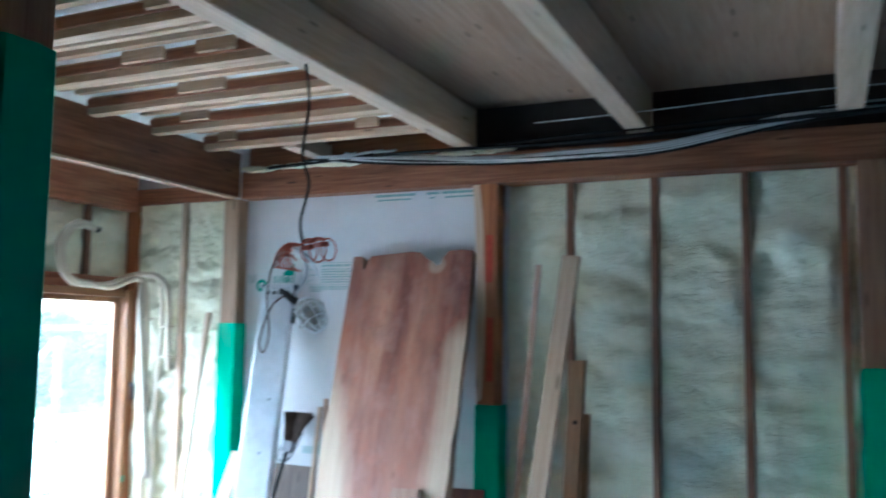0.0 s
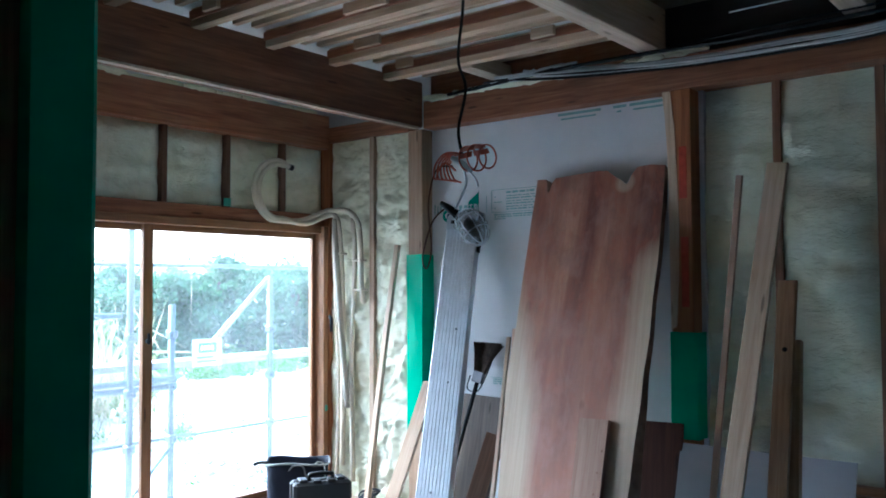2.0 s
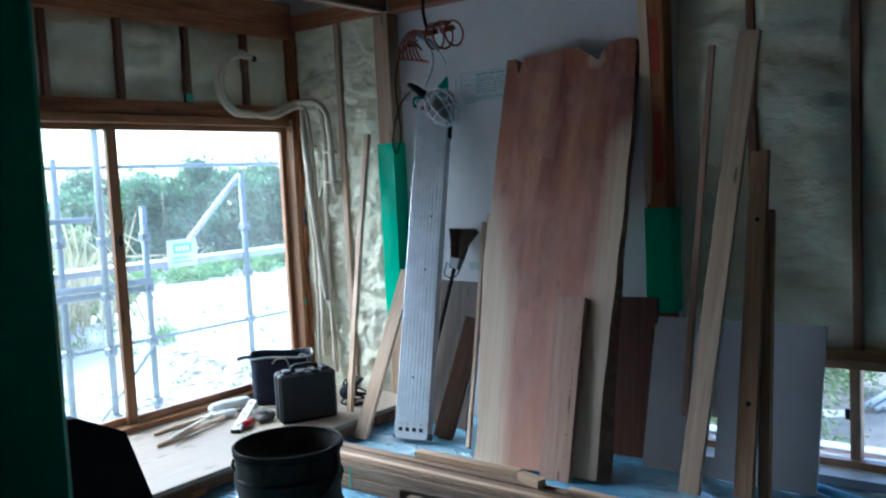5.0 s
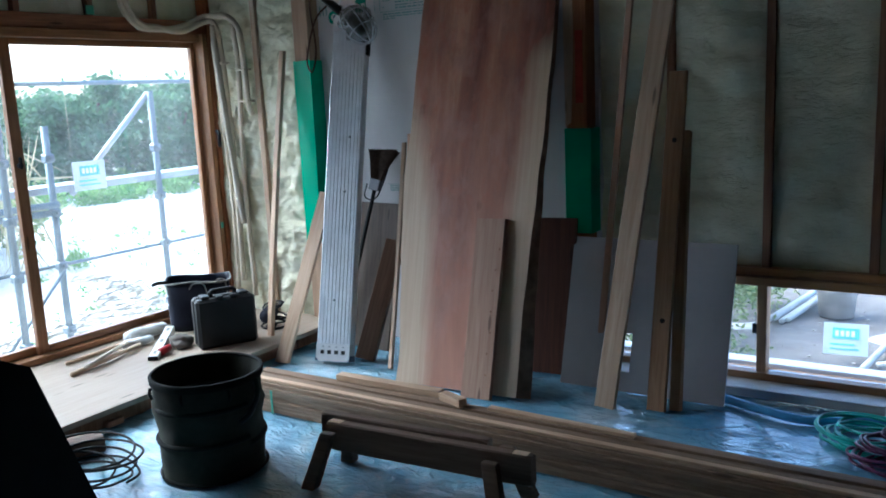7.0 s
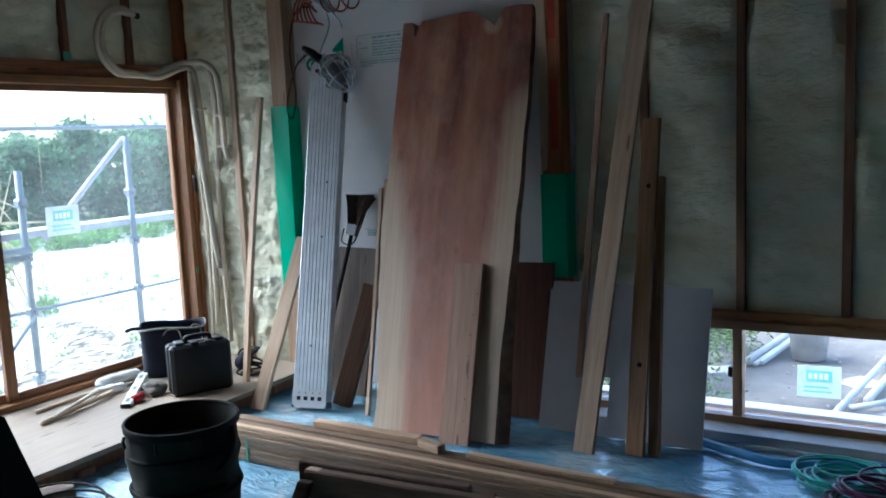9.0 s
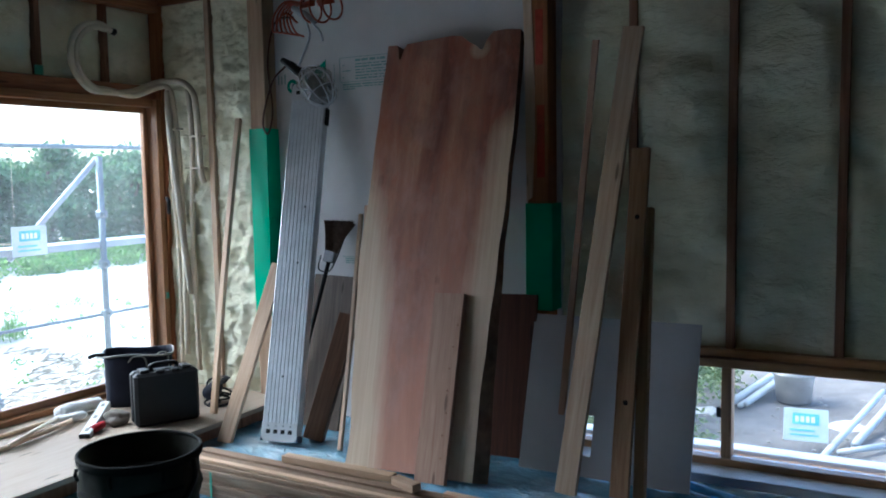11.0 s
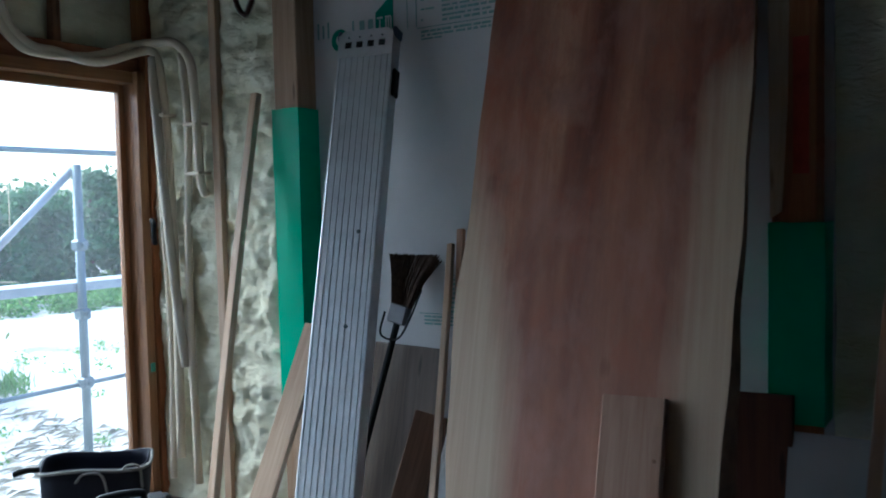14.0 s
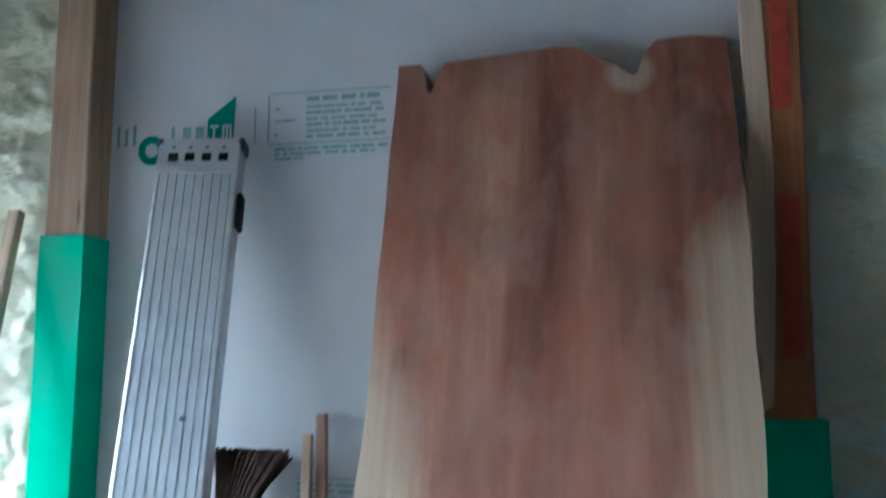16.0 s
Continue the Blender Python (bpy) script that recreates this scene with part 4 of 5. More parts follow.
part("hook", boxm(W + 0.001, W + 0.014, -0.02, 0.02, L - 0.24, L - 0.14, 0.004), M_BLACK, plank, "black side latch")

# ---- broom ----
m, L = leaning((-0.10, -0.30, 0.0), (0.15, -0.05, 1.22))
broom = empty("broom", m, label="worn straw broom standing head up against the wall", category="broom")
part("handle", tube(bmesh.new(), [(0, 0, 0), (0, 0, 0.98)], 0.012, 10), M_CORD, broom, "black handle", True)
part("ferrule", boxm(-0.039, 0.039, -0.018, 0.018, 0.98, 1.05, 0.006), M_FERRULE, broom, "grey metal ferrule")
random.seed(21)
bm = bmesh.new()
for k in range(520):
    u, v = random.uniform(-1, 1), random.uniform(-1, 1)
    tx = u * 0.094 - 0.002 + random.uniform(-0.008, 0.016)
    tip = (tx, v * 0.03, 1.225 + 0.2 * tx + random.uniform(-0.012, 0.008))
    tube(bm, [(u * 0.037, v * 0.012, 1.04), (u * 0.06 - 0.004, v * 0.02, 1.14), tip], [0.003, 0.0032, 0.0022], 3, False)
part("bristles", bm, M_STRAW, broom)
part("hook_wire", tube(bmesh.new(), smooth_line([(-0.05, -0.02, 1.01), (-0.04, -0.025, 0.93), (0.03, -0.02, 0.93), (0.06, -0.02, 1.0), (0.08, -0.02, 1.12)]), 0.004, 6), M_CORD, broom, smooth=True)

# ---- leaning timber ----
leaning_board("leaning_board", (0.1, -0.27, 0.0), (0.12, -0.07, 0.86), 0.3, 0.02, M_GREYB_Z, "grey-brown board leaning behind the aluminium plank")
leaning_board("leaning_board", (0.225, -0.47, 0.0), (0.30, -0.2, 0.66), 0.115, 0.045, M_OFFCUT, "short dark brown timber offcut leaning beside the plank", across=(1, 0.3, 0))
leaning_board("leaning_stick", (0.462, -0.55, 0.0), (0.288, -0.045, 1.22), 0.024, 0.022, M_PALE_Z, "thin pale stick leaning against the wall", "stick", bow=0.006)
leaning_board("leaning_stick", (0.49, -0.42, 0.0), (0.315, -0.02, 1.27), 0.026, 0.022, M_PINK_Z, "thin brown stick leaning against the wall", "stick")
leaning_board("leaning_board", (-0.19, -0.72, 0.0), (-0.2, -0.2, 0.93), 0.085, 0.03, M_PALE_Z, "pale board leaning toward the wrapped post", across=(1, 0.25, 0))
leaning_board("leaning_stick", (-0.40, -0.58, 0.1), (-0.535, -0.13, 1.80), 0.036, 0.03, M_PALE_Z, "long thin batten leaning on the foam wall", "batten", bow=-0.01)
blk = leaning_board("leaning_board", (1.13, -0.755, 0.0), (1.105, -0.475, 0.86), 0.165, 0.03, M_PINK_Z, "pinkish board with nail holes leaning on the slab")
random.seed(4)
for k in range(7):
    x, z = 0.055 + random.uniform(-0.012, 0.012), 0.12 + k * 0.105
    part("nail_hole", tube(bmesh.new(), [(x, -0.0142, z), (x, -0.0162, z)], 0.0055, 8), M_BROWN_Z, blk)
leaning_board("plywood_panel", (1.22, -0.26, 0.0), (1.2, -0.125, 0.82), 0.44, 0.014, M_DARKPLY_Z, "dark reddish plywood offcut standing beside the slab", "panel")
# grey panel with a square hole
m, L = leaning((1.83, -0.36, 0.0), (1.83, -0.135, 0.73))
bm = bmesh.new()
x0, x1, h0, h1, v0, v1 = -0.42, 0.41, -0.145, -0.06, 0.095, 0.29
xs, zs = [x0, h0, h1, x1], [0, v0, v1, L]
for i in range(3):
    for j in range(3):
        if i == 1 and j == 1:
            continue
        box(bm, xs[i], xs[i + 1], -0.006, 0.006, zs[j], zs[j + 1])
bmesh.ops.remove_doubles(bm, verts=bm.verts, dist=1e-4)
inner = [f for f in bm.faces if all(len(e.link_faces) > 2 for e in f.edges)]
bmesh.ops.delete(bm, geom=inner, context="FACES_ONLY")
gp = link("grey_panel", bm, M_PANEL)
gp.matrix_basis = m
tagged(gp, "grey plasterboard sheet with a square hole standing against wall", "panel")
leaning_board("long_board", (1.745, -0.60, 0.0), (1.915, -0.13, 2.115), 0.098, 0.028, M_PALE_Z, "long pale planed board leaning against the foam wall")
ts = leaning_board("leaning_stick", (1.585, -0.30, 0.0), (1.72, -0.10, 2.075), 0.032, 0.02, M_PINK_Z, "thin brown batten leaning against the foam wall", "batten")
st = leaning_board("leaning_stud", (1.975, -0.54, 0.0), (1.955, -0.14, 1.55), 0.085, 0.03, M_KNOTTY, "orange-brown stud with dark knots leaning against the wall", "stud")
for z in (0.42, 1.27):
    part("knot", tube(bmesh.new(), [(0.005, -0.0142, z), (0.005, -0.0165, z)], 0.012, 10), M_CORD, st)
leaning_board("leaning_stud", (2.055, -0.50, 0.0), (1.995, -0.16, 1.27), 0.05, 0.045, M_KNOTTY, "orange-brown square stud leaning beside another", "stud")

# ---- lumber stack ----
SP = pose(0.13, -1.245, 0.0, 0, 0, -1.0)
stack = empty("lumber_stack", SP, label="low stack of long thin sawn boards tied with green tape", category="lumber")
random.seed(9)
for k in range(7):
    y0 = -0.1 + random.uniform(-0.008, 0.008)
    bm = bmesh.new()
    box(bm, random.uniform(-0.03, 0.03), 3.7, y0, y0 + 0.19, 0.001 + k * 0.0215, 0.0205 + k * 0.0215, 0.002)
    part("lumber_board", bm, M_STACK_X, stack)
TZ = 0.152
part("lumber_board", boxm(-0.06, 3.6, -0.085, -0.055, TZ, TZ + 0.014, 0.002), M_PALE_X, stack, "pale thin batten on top")
part("lumber_board", boxm(-0.02, 3.6, -0.05, -0.012, TZ, TZ + 0.011, 0.002), M_STACK_X, stack)
part("lumber_board", boxm(0.03, 3.6, 0.0, 0.05, TZ, TZ + 0.016, 0.002), M_STACK_X, stack)
for x, w in ((0.05, 0.03), (0.2, 0.012)):
    part("tie_tape", boxm(x, x + w, -0.113, -0.1095, 0.002, 0.12, 0), M_TAPE, stack, "green tie tape")
part("tie_tape", prism(bmesh.new(), [(0.01, 0.11), (0.045, 0.12), (0.10, 0.004), (0.075, 0.004)], -0.117, -0.1135), M_TAPE, stack, "green tie tape")
for (x0, x1, y, w, t, a, z) in ((0.5, 1.08, 0.06, 0.05, 0.03, 1, TZ + 0.018), (1.10, 1.24, 0.05, 0.045, 0.035, -18, TZ + 0.018), (1.35, 2.0, 0.03, 0.035, 0.015, -1, TZ + 0.018)):
    o = link("offcut", boxm(0, x1 - x0, -w / 2, w / 2, 0, t, 0.002), M_PALE_X)
    o.matrix_basis = SP @ pose(x0, y, z, 0, 0, a)
    tagged(o, "pale wooden offcut lying on the lumber stack", "offcut", "offcuts")

# ---- low sawhorse ----
horse = empty("sawhorse", pose(1.48, -1.715, 0.0, 0, 0, 3.5), label="low old wooden trestle standing on the blue sheet", category="trestle")


def worn_beam(x0, x1, y0, y1, z0, z1, seed):
    """A rough old timber with dented edges."""
    bm = bmesh.new()
    n = 26
    rows = []
    for i in range(n + 1):
        x = x0 + (x1 - x0) * i / n
        e = [0.004 + 0.007 * abs(noise.noise(Vector((x * 14, k * 3.0, seed)))) + (0.006 if i in (0, n) else 0) for k in range(4)]
        pr = [(y0, z0 + e[0]), (y0 + e[0], z0), (y1 - e[1], z0), (y1, z0 + e[1]), (y1, z1 - e[2]), (y1 - e[2], z1), (y0 + e[3], z1), (y0, z1 - e[3])]
        rows.append([bm.verts.new((x, y, z)) for y, z in pr])
    for u, v in zip(rows, rows[1:]):
        for k in range(8):
            bm.faces.new((u[k], v[k], v[(k + 1) % 8], u[(k + 1) % 8]))
    bm.faces.new(rows[0])
    bm.faces.new(rows[-1][::-1])
    bmesh.ops.recalc_face_normals(bm, faces=bm.faces)
    return bm


front = part("beam", worn_beam(-0.42, 0.45, -0.068, -0.024, 0.135, 0.25, 1.0), M_OLD_X, horse)
part("beam", worn_beam(-0.495, 0.25, 0.0, 0.045, 0.145, 0.252, 2.0), M_OLD_X, horse)
for x in (-0.42, 0.37):
    part("scuff", boxm(x + 0.006, x + 0.062, -0.0635, -0.0285, 0.2504, 0.2516, 0), M_PALE_X, front, "pale worn spot")
for x, dx in ((-0.4, -0.06), (0.3, 0.06)):
    for sy in (-1, 1):
        bm = bmesh.new()
        ym = -0.012
        q = [(x + dx - 0.03, ym + sy * 0.16, 0.0), (x + dx + 0.03, ym + sy * 0.16, 0.0), (x + dx + 0.03, ym + sy * 0.11, 0.0), (x + dx - 0.03, ym + sy * 0.11, 0.0)]
        r = [(x - 0.03, ym + sy * 0.09, 0.215), (x + 0.03, ym + sy * 0.09, 0.215), (x + 0.03, ym + sy * 0.059, 0.215), (x - 0.03, ym + sy * 0.059, 0.215)]
        lo, hi = [bm.verts.new(p) for p in q], [bm.verts.new(p) for p in r]
        bm.faces.new(lo)
        bm.faces.new(hi)
        for k in range(4):
            bm.faces.new((lo[k], lo[(k + 1) % 4], hi[(k + 1) % 4], hi[k]))
        bmesh.ops.recalc_face_normals(bm, faces=bm.faces)
        bmesh.ops.bevel(bm, geom=bm.edges[:], offset=0.003, segments=1, affect="EDGES")
        part("leg", bm, M_OLD_X, horse)
    part("crossbar", boxm(x - 0.02, x + 0.02, -0.0235, -0.0005, 0.13, 0.21, 0.003), M_OLD_X, horse)

# ---- pop-up bin ----
bin_ = empty("popup_bin", pose(0.525, -1.91, 0.0), label="black cloth pop-up bin with spiral hoops and open top", category="bin")
prof = []
for k in range(43):
    z = 0.42 * k / 42
    prof.append((0.212 + 0.014 * z / 0.42 - 0.008 * abs(math.sin(z / 0.42 * math.pi * 3)), z))
outer = lathe(bmesh.new(), prof, 40)
for v in outer.verts:
    a = math.atan2(v.co.y, v.co.x)
    s = 1 + 0.045 * noise.noise(Vector((math.cos(a) * 2, math.sin(a) * 2, v.co.z * 8))) + 0.022 * noise.noise(Vector((math.cos(a) * 6, math.sin(a) * 6, v.co.z * 16 + 5)))
    v.co.x *= s
    v.co.y *= s
o = part("body", outer, M_OLIVE, bin_, "olive-black cloth", True)
so = o.modifiers.new("thick", "SOLIDIFY")
so.thickness = 0.004
part("base", lathe(bmesh.new(), [(0.0, 0.004), (0.205, 0.004)], 40), M_CLOTH, bin_)
band = lathe(bmesh.new(), [(0.226, 0.394), (0.229, 0.397), (0.231, 0.42), (0.228, 0.426), (0.22, 0.426)], 40)
part("rim_band", band, M_CLOTH, bin_, "black cloth rim band", True)
for a in (3.5, 4.3, 5.1, 5.9):
    ca, sa = math.cos(a), math.sin(a)
    part("tie_loop", tube(bmesh.new(), smooth_line([(0.231 * ca, 0.231 * sa, 0.396), (0.238 * ca, 0.238 * sa, 0.375), (0.23 * ca, 0.23 * sa, 0.35)], 4), 0.007, 6), M_CLOTH, bin_, smooth=True)
for z, r in ((0.42, 0.008), (0.28, 0.011), (0.14, 0.011), (0.01, 0.007)):
    rr = 0.224 if z > 0.3 else 0.216
    part("hoop", tube(bmesh.new(), [(rr * math.cos(k * math.pi / 20), rr * math.sin(k * math.pi / 20), z + (0.03 * k / 40 if 0.02 < z < 0.4 else 0)) for k in range(41)], r, 6, False), M_CLOTH, bin_, smooth=True)
part("handle", tube(bmesh.new(), smooth_line([(0.226, 0.05, 0.40), (0.25, 0.03, 0.34), (0.25, -0.02, 0.28), (0.226, -0.05, 0.25)]), 0.012, 6), M_BLACK, bin_, smooth=True)

# ---- tools on the deck ----
case = empty("tool_case", pose(-0.545, -0.80, 0.1, 0, 0, 61), label="black plastic power-tool case standing on the plywood deck", category="tool case")
case.scale = (1.12, 1.12, 1.08)
shell = boxm(-0.155, 0.155, -0.065, -0.002, 0.0, 0.27, 0.015)
part("shell", shell, M_BLACK, case)
part("shell", boxm(-0.155, 0.155, 0.002, 0.065, 0.0, 0.27, 0.015), M_BLACK, case)
part("handle", tube(bmesh.new(), smooth_line([(-0.06, 0, 0.265), (-0.055, 0, 0.30), (0.055, 0, 0.30), (0.06, 0, 0.265)]), 0.011, 8), M_BLACK, case, smooth=True)
for x in (-0.1, 0.1):
    part("latch", boxm(x - 0.022, x + 0.022, -0.045, 0.03, 0.262, 0.285, 0.005), M_BLACK, case)
for x in (-0.03, 0.045):
    part("catch", boxm(x - 0.02, x + 0.02, -0.06, -0.02, 0.266, 0.28, 0.004), M_BLACK, case)

bag = empty("tool_bag", pose(-1.02, -0.56, 0.1, 0, 0, 50), label="open navy canvas tool bag standing by the window", category="tool bag")
bm = bmesh.new()
rows = []
for j in range(9):
    z = 0.31 * j / 8
    row = []
    for k in range(32):
        a = k * math.pi / 16
        ca, sa = math.cos(a), math.sin(a)
        q = 1 / (abs(ca) ** 4 + abs(sa) ** 4) ** 0.25
        w = 1 + 0.04 * noise.noise(Vector((ca * 2, sa * 2, z * 9))) + 0.06 * z
        row.append(bm.verts.new((0.19 * q * ca * w, 0.13 * q * sa * w, z + (0.009 * math.sin(3 * a + 1) if j == 8 else 0))))
    rows.append(row)
for u, v in zip(rows, rows[1:]):
    for k in range(32):
        bm.faces.new((u[k], u[(k + 1) % 32], v[(k + 1) % 32], v[k]))
bm.faces.new(rows[0][::-1])
o = part("body", bm, M_NAVY, bag, smooth=True)
so = o.modifiers.new("thick", "SOLIDIFY")
so.thickness = 0.006
rim = [(0.203 * math.cos(k * math.pi / 16) / (abs(math.cos(k * math.pi / 16)) ** 4 + abs(math.sin(k * math.pi / 16)) ** 4) ** 0.25,
        0.139 * math.sin(k * math.pi / 16) / (abs(math.cos(k * math.pi / 16)) ** 4 + abs(math.sin(k * math.pi / 16)) ** 4) ** 0.25,
        0.303 + 0.009 * math.sin(3 * k * math.pi / 16 + 1)) for k in range(33)]
part("rim_band", tube(bmesh.new(), rim, 0.007, 6, False), M_GREY, bag, "grey rim band", True)
part("strap", tube(bmesh.new(), smooth_line([(-0.06, -0.14, 0.27), (-0.03, -0.15, 0.30), (0.03, -0.15, 0.29), (0.05, -0.14, 0.2)]), 0.005, 6), M_GREY, bag, smooth=True)
part("strap", tube(bmesh.new(), smooth_line([(0.10, -0.13, 0.29), (0.12, -0.14, 0.315), (0.16, -0.12, 0.3), (0.17, -0.12, 0.22)]), 0.005, 6), M_GREY, bag, smooth=True)
part("flap_tip", tube(bmesh.new(), smooth_line([(-0.19, -0.06, 0.31), (-0.24, -0.07, 0.315), (-0.28, -0.06, 0.30)]), [0.012] * 16 + [0.004], 6), M_CLOTH, bag, smooth=True)


def coil(name, centre, radius, turns, r, mat, label, category, squash=0.6, flat=0.03, seed=1, smooth=True):
    rnd = random.Random(seed)
    pts = []
    n = turns * 14
    for k in range(n + 1):
        a = k * 2 * math.pi / 14
        rr = radius * (1 + 0.22 * math.sin(a * 0.37 + seed) + rnd.uniform(-0.05, 0.05))
        pts.append((centre[0] + rr * math.cos(a) + 0.25 * radius * math.sin(a * 0.13), centre[1] + rr * squash * math.sin(a) + 0.2 * radius * math.sin(a * 0.21),
                    centre[2] + r + flat * (0.5 + 0.5 * math.sin(a * 0.31 + seed * 2))))
    return tagged(link(name, tube(bmesh.new(), smooth_line(pts, 3), r, 6), mat, smooth=smooth), label, category)


coil("extension_cord", (-0.50, -0.42, 0.1), 0.075, 6, 0.006, M_CORD, "black power cord coiled beside the tool case", "cord", 0.8, 0.16, 4)
dr = empty("power_tool", pose(-0.55, -0.42, 0.1, 0, 0, 30), label="small dark power tool lying behind the tool case", category="power tool")
part("motor_body", tube(bmesh.new(), [(0, -0.09, 0.09), (0, 0.05, 0.09), (0, 0.09, 0.09)], [0.045, 0.045, 0.02], 14), M_NAVY, dr, smooth=True)
part("grip", tube(bmesh.new(), [(0, 0, 0.06), (0.02, 0.0, 0.0)], 0.022, 10), M_BLACK, dr, smooth=True)


def stick_on_deck(name, a, b, r, mat, label, category, sides=10):
    return tagged(link(name, tube(bmesh.new(), [a, b], r, sides), mat, smooth=True), label, category)


stick_on_deck("tube_stick", (-0.86, -1.62, 0.113), (-0.95, -1.1, 0.125), 0.014, M_PALE_Y, "pale wooden rod lying on the deck", "rod")
stick_on_deck("tube_stick", (-0.83, -1.55, 0.137), (-0.99, -1.16, 0.15), 0.011, M_SILL, "pale planed rod lying on another rod", "rod")
stick_on_deck("tube_stick", (-1.08, -1.50, 0.111), (-1.1, -1.0, 0.115), 0.011, M_PALE_Y, "thin wooden rod lying near the window sill", "rod")
bm = bmesh.new()
tube(bm, smooth_line([(-1.10, -1.08, 0.14), (-1.11, -1.0, 0.145), (-1.09, -0.9, 0.143), (-1.09, -0.78, 0.138)], 5), [0.012] + [0.036] * 14 + [0.015], 10)
for v in bm.verts:
    v.co += 0.008 * Vector((noise.noise(v.co * 30), noise.noise(v.co * 30 + Vector((5, 0, 0))), noise.noise(v.co * 30 + Vector((0, 9, 0)))))
tagged(link("plastic_roll", bm, M_PVC, smooth=True), "crumpled white plastic roll lying by the window", "plastic roll")
bm = bmesh.new()
tube(bm, smooth_line([(-1.02, -1.18, 0.125), (-1.0, -1.08, 0.13), (-0.98, -0.98, 0.13)], 5), [0.01] + [0.026] * 9 + [0.01], 9)
for v in bm.verts:
    v.co += 0.008 * Vector((noise.noise(v.co * 30), noise.noise(v.co * 30 + Vector((5, 0, 0))), noise.noise(v.co * 30 + Vector((0, 9, 0)))))
tagged(link("plastic_roll", bm, M_PVC, smooth=True), "white plastic wrapping round the rods", "plastic roll")
lvl = empty("spirit_level", pose(-0.80, -1.06, 0.118, 10, 0, 35), label="white spirit level propped on red tool and cloth", category="spirit level")
part("bar", boxm(-0.026, 0.026, -0.2, 0.2, -0.012, 0.04, 0.003), M_PVC, lvl)
for y in (-0.15, 0.0, 0.15):
    part("vial_window", boxm(-0.01, 0.01, y - 0.02, y + 0.02, 0.0402, 0.042, 0), M_GREY, lvl)
part("end_cap", boxm(-0.028, 0.028, -0.21, -0.2, -0.014, 0.042, 0.003), M_BLACK, lvl)
part("side_band", boxm(-0.0275, -0.0262, -0.19, 0.19, -0.01, 0.014, 0), M_BLACK, lvl)
bm = bmesh.new()
tube(bm, [(-0.70, -1.16, 0.125), (-0.72, -1.08, 0.13)], [0.024, 0.02], 10)
tagged(link("red_tool", bm, M_REDP, smooth=True), "small red tool lying under the spirit level", "tool")
bm = bmesh.new()
bmesh.ops.create_icosphere(bm, subdivisions=3, radius=0.055)
for v in bm.verts:
    v.co *= 1 + 0.7 * noise.noise(v.co * 22)
    v.co.z *= 0.75
bmesh.ops.translate(bm, vec=(-0.73, -0.98, 0.138), verts=bm.verts)
tagged(link("work_cloth", bm, plain("dull_cloth", (0.22, 0.2, 0.18), 0.9), smooth=True), "crumpled dull grey work cloth on the deck", "cloth")

# ---- cords and hoses on the floor ----
strip = empty("power_strip", pose(-0.14, -2.16, 0.0, 0, 0, 65), label="old power block lying on the blue sheet by the deck", category="power strip")
part("body", boxm(-0.16, 0.16, -0.05, 0.05, 0.005, 0.075, 0.006), M_OLD_X, strip)
part("plug", boxm(-0.06, 0.0, -0.04, 0.04, 0.076, 0.1, 0.006), M_BLACK, strip)
coil("extension_cord", (0.11, -2.22, 0.0), 0.19, 6, 0.0055, M_CORD, "black extension cord tangled on the blue sheet", "cord", 0.75, 0.09, 2)
coil("air_hose", (2.86, -0.54, 0.0), 0.15, 9, 0.0065, M_TEAL, "teal air hose coiled on the blue sheet", "hose", 0.85, 0.07, 3)
coil("air_hose", (2.97, -0.74, 0.0), 0.12, 10, 0.0065, M_PURPLE, "dark purple air hose coiled on the blue sheet", "hose", 0.8, 0.1, 6)
coil("air_hose", (3.03, -0.66, 0.0), 0.11, 4, 0.005, M_PURPLE, "thin dark purple hose in the tangle by the low window", "hose", 0.7, 0.12, 8)
tagged(link("blue_tube", tube(bmesh.new(), smooth_line([(2.22, -0.3, 0.022), (2.4, -0.38, 0.024), (2.62, -0.42, 0.02), (2.95, -0.30, 0.02), (3.3, -0.34, 0.02)]), 0.02, 10), M_BLUET, smooth=True), "blue rolled sheet edge under the low window", "tube")

# ---- pipe covers by the window ----
ac = empty("pipe_run", label="cream insulated air-conditioner pipes coiled above window and down wall", category="pipes")
loop = [(-1.19, -0.60 + 0.19 * math.cos(a), 2.17 + 0.2 * math.sin(a)) for a in [1.0 + k * 0.45 for k in range(9)]]
main1 = smooth_line(loop + [(-1.17, -0.40, 1.98), (-1.16, -0.2, 2.05), (-1.10, -0.155, 2.06), (-0.98, -0.15, 2.05), (-0.89, -0.15, 1.98), (-0.86, -0.15, 1.85), (-0.855, -0.14, 1.5), (-0.86, -0.11, 1.42)], 6)
part("pipe", tube(bmesh.new(), main1, 0.0185, 10), M_CREAM, ac, smooth=True)
part("conduit", tube(bmesh.new(), smooth_line([(-1.10, -0.155, 2.0), (-1.085, -0.165, 1.85), (-1.05, -0.16, 1.4), (-1.01, -0.15, 0.95), (-0.995, -0.13, 0.7)], 6), 0.021, 10), M_CONDUIT, ac, "grey-beige conduit", True)
loop2 = [(-1.185, -0.585 + 0.175 * math.cos(a), 2.165 + 0.185 * math.sin(a)) for a in [1.3 + k * 0.45 for k in range(9)]]
part("pipe", tube(bmesh.new(), smooth_line(loop2 + [(-1.16, -0.38, 1.96), (-1.15, -0.2, 2.02), (-1.10, -0.15, 2.02), (-1.07, -0.14, 1.9), (-1.05, -0.135, 1.6), (-1.04, -0.13, 1.0), (-1.06, -0.12, 0.3)], 6), 0.019, 10), M_CREAM, ac, smooth=True)
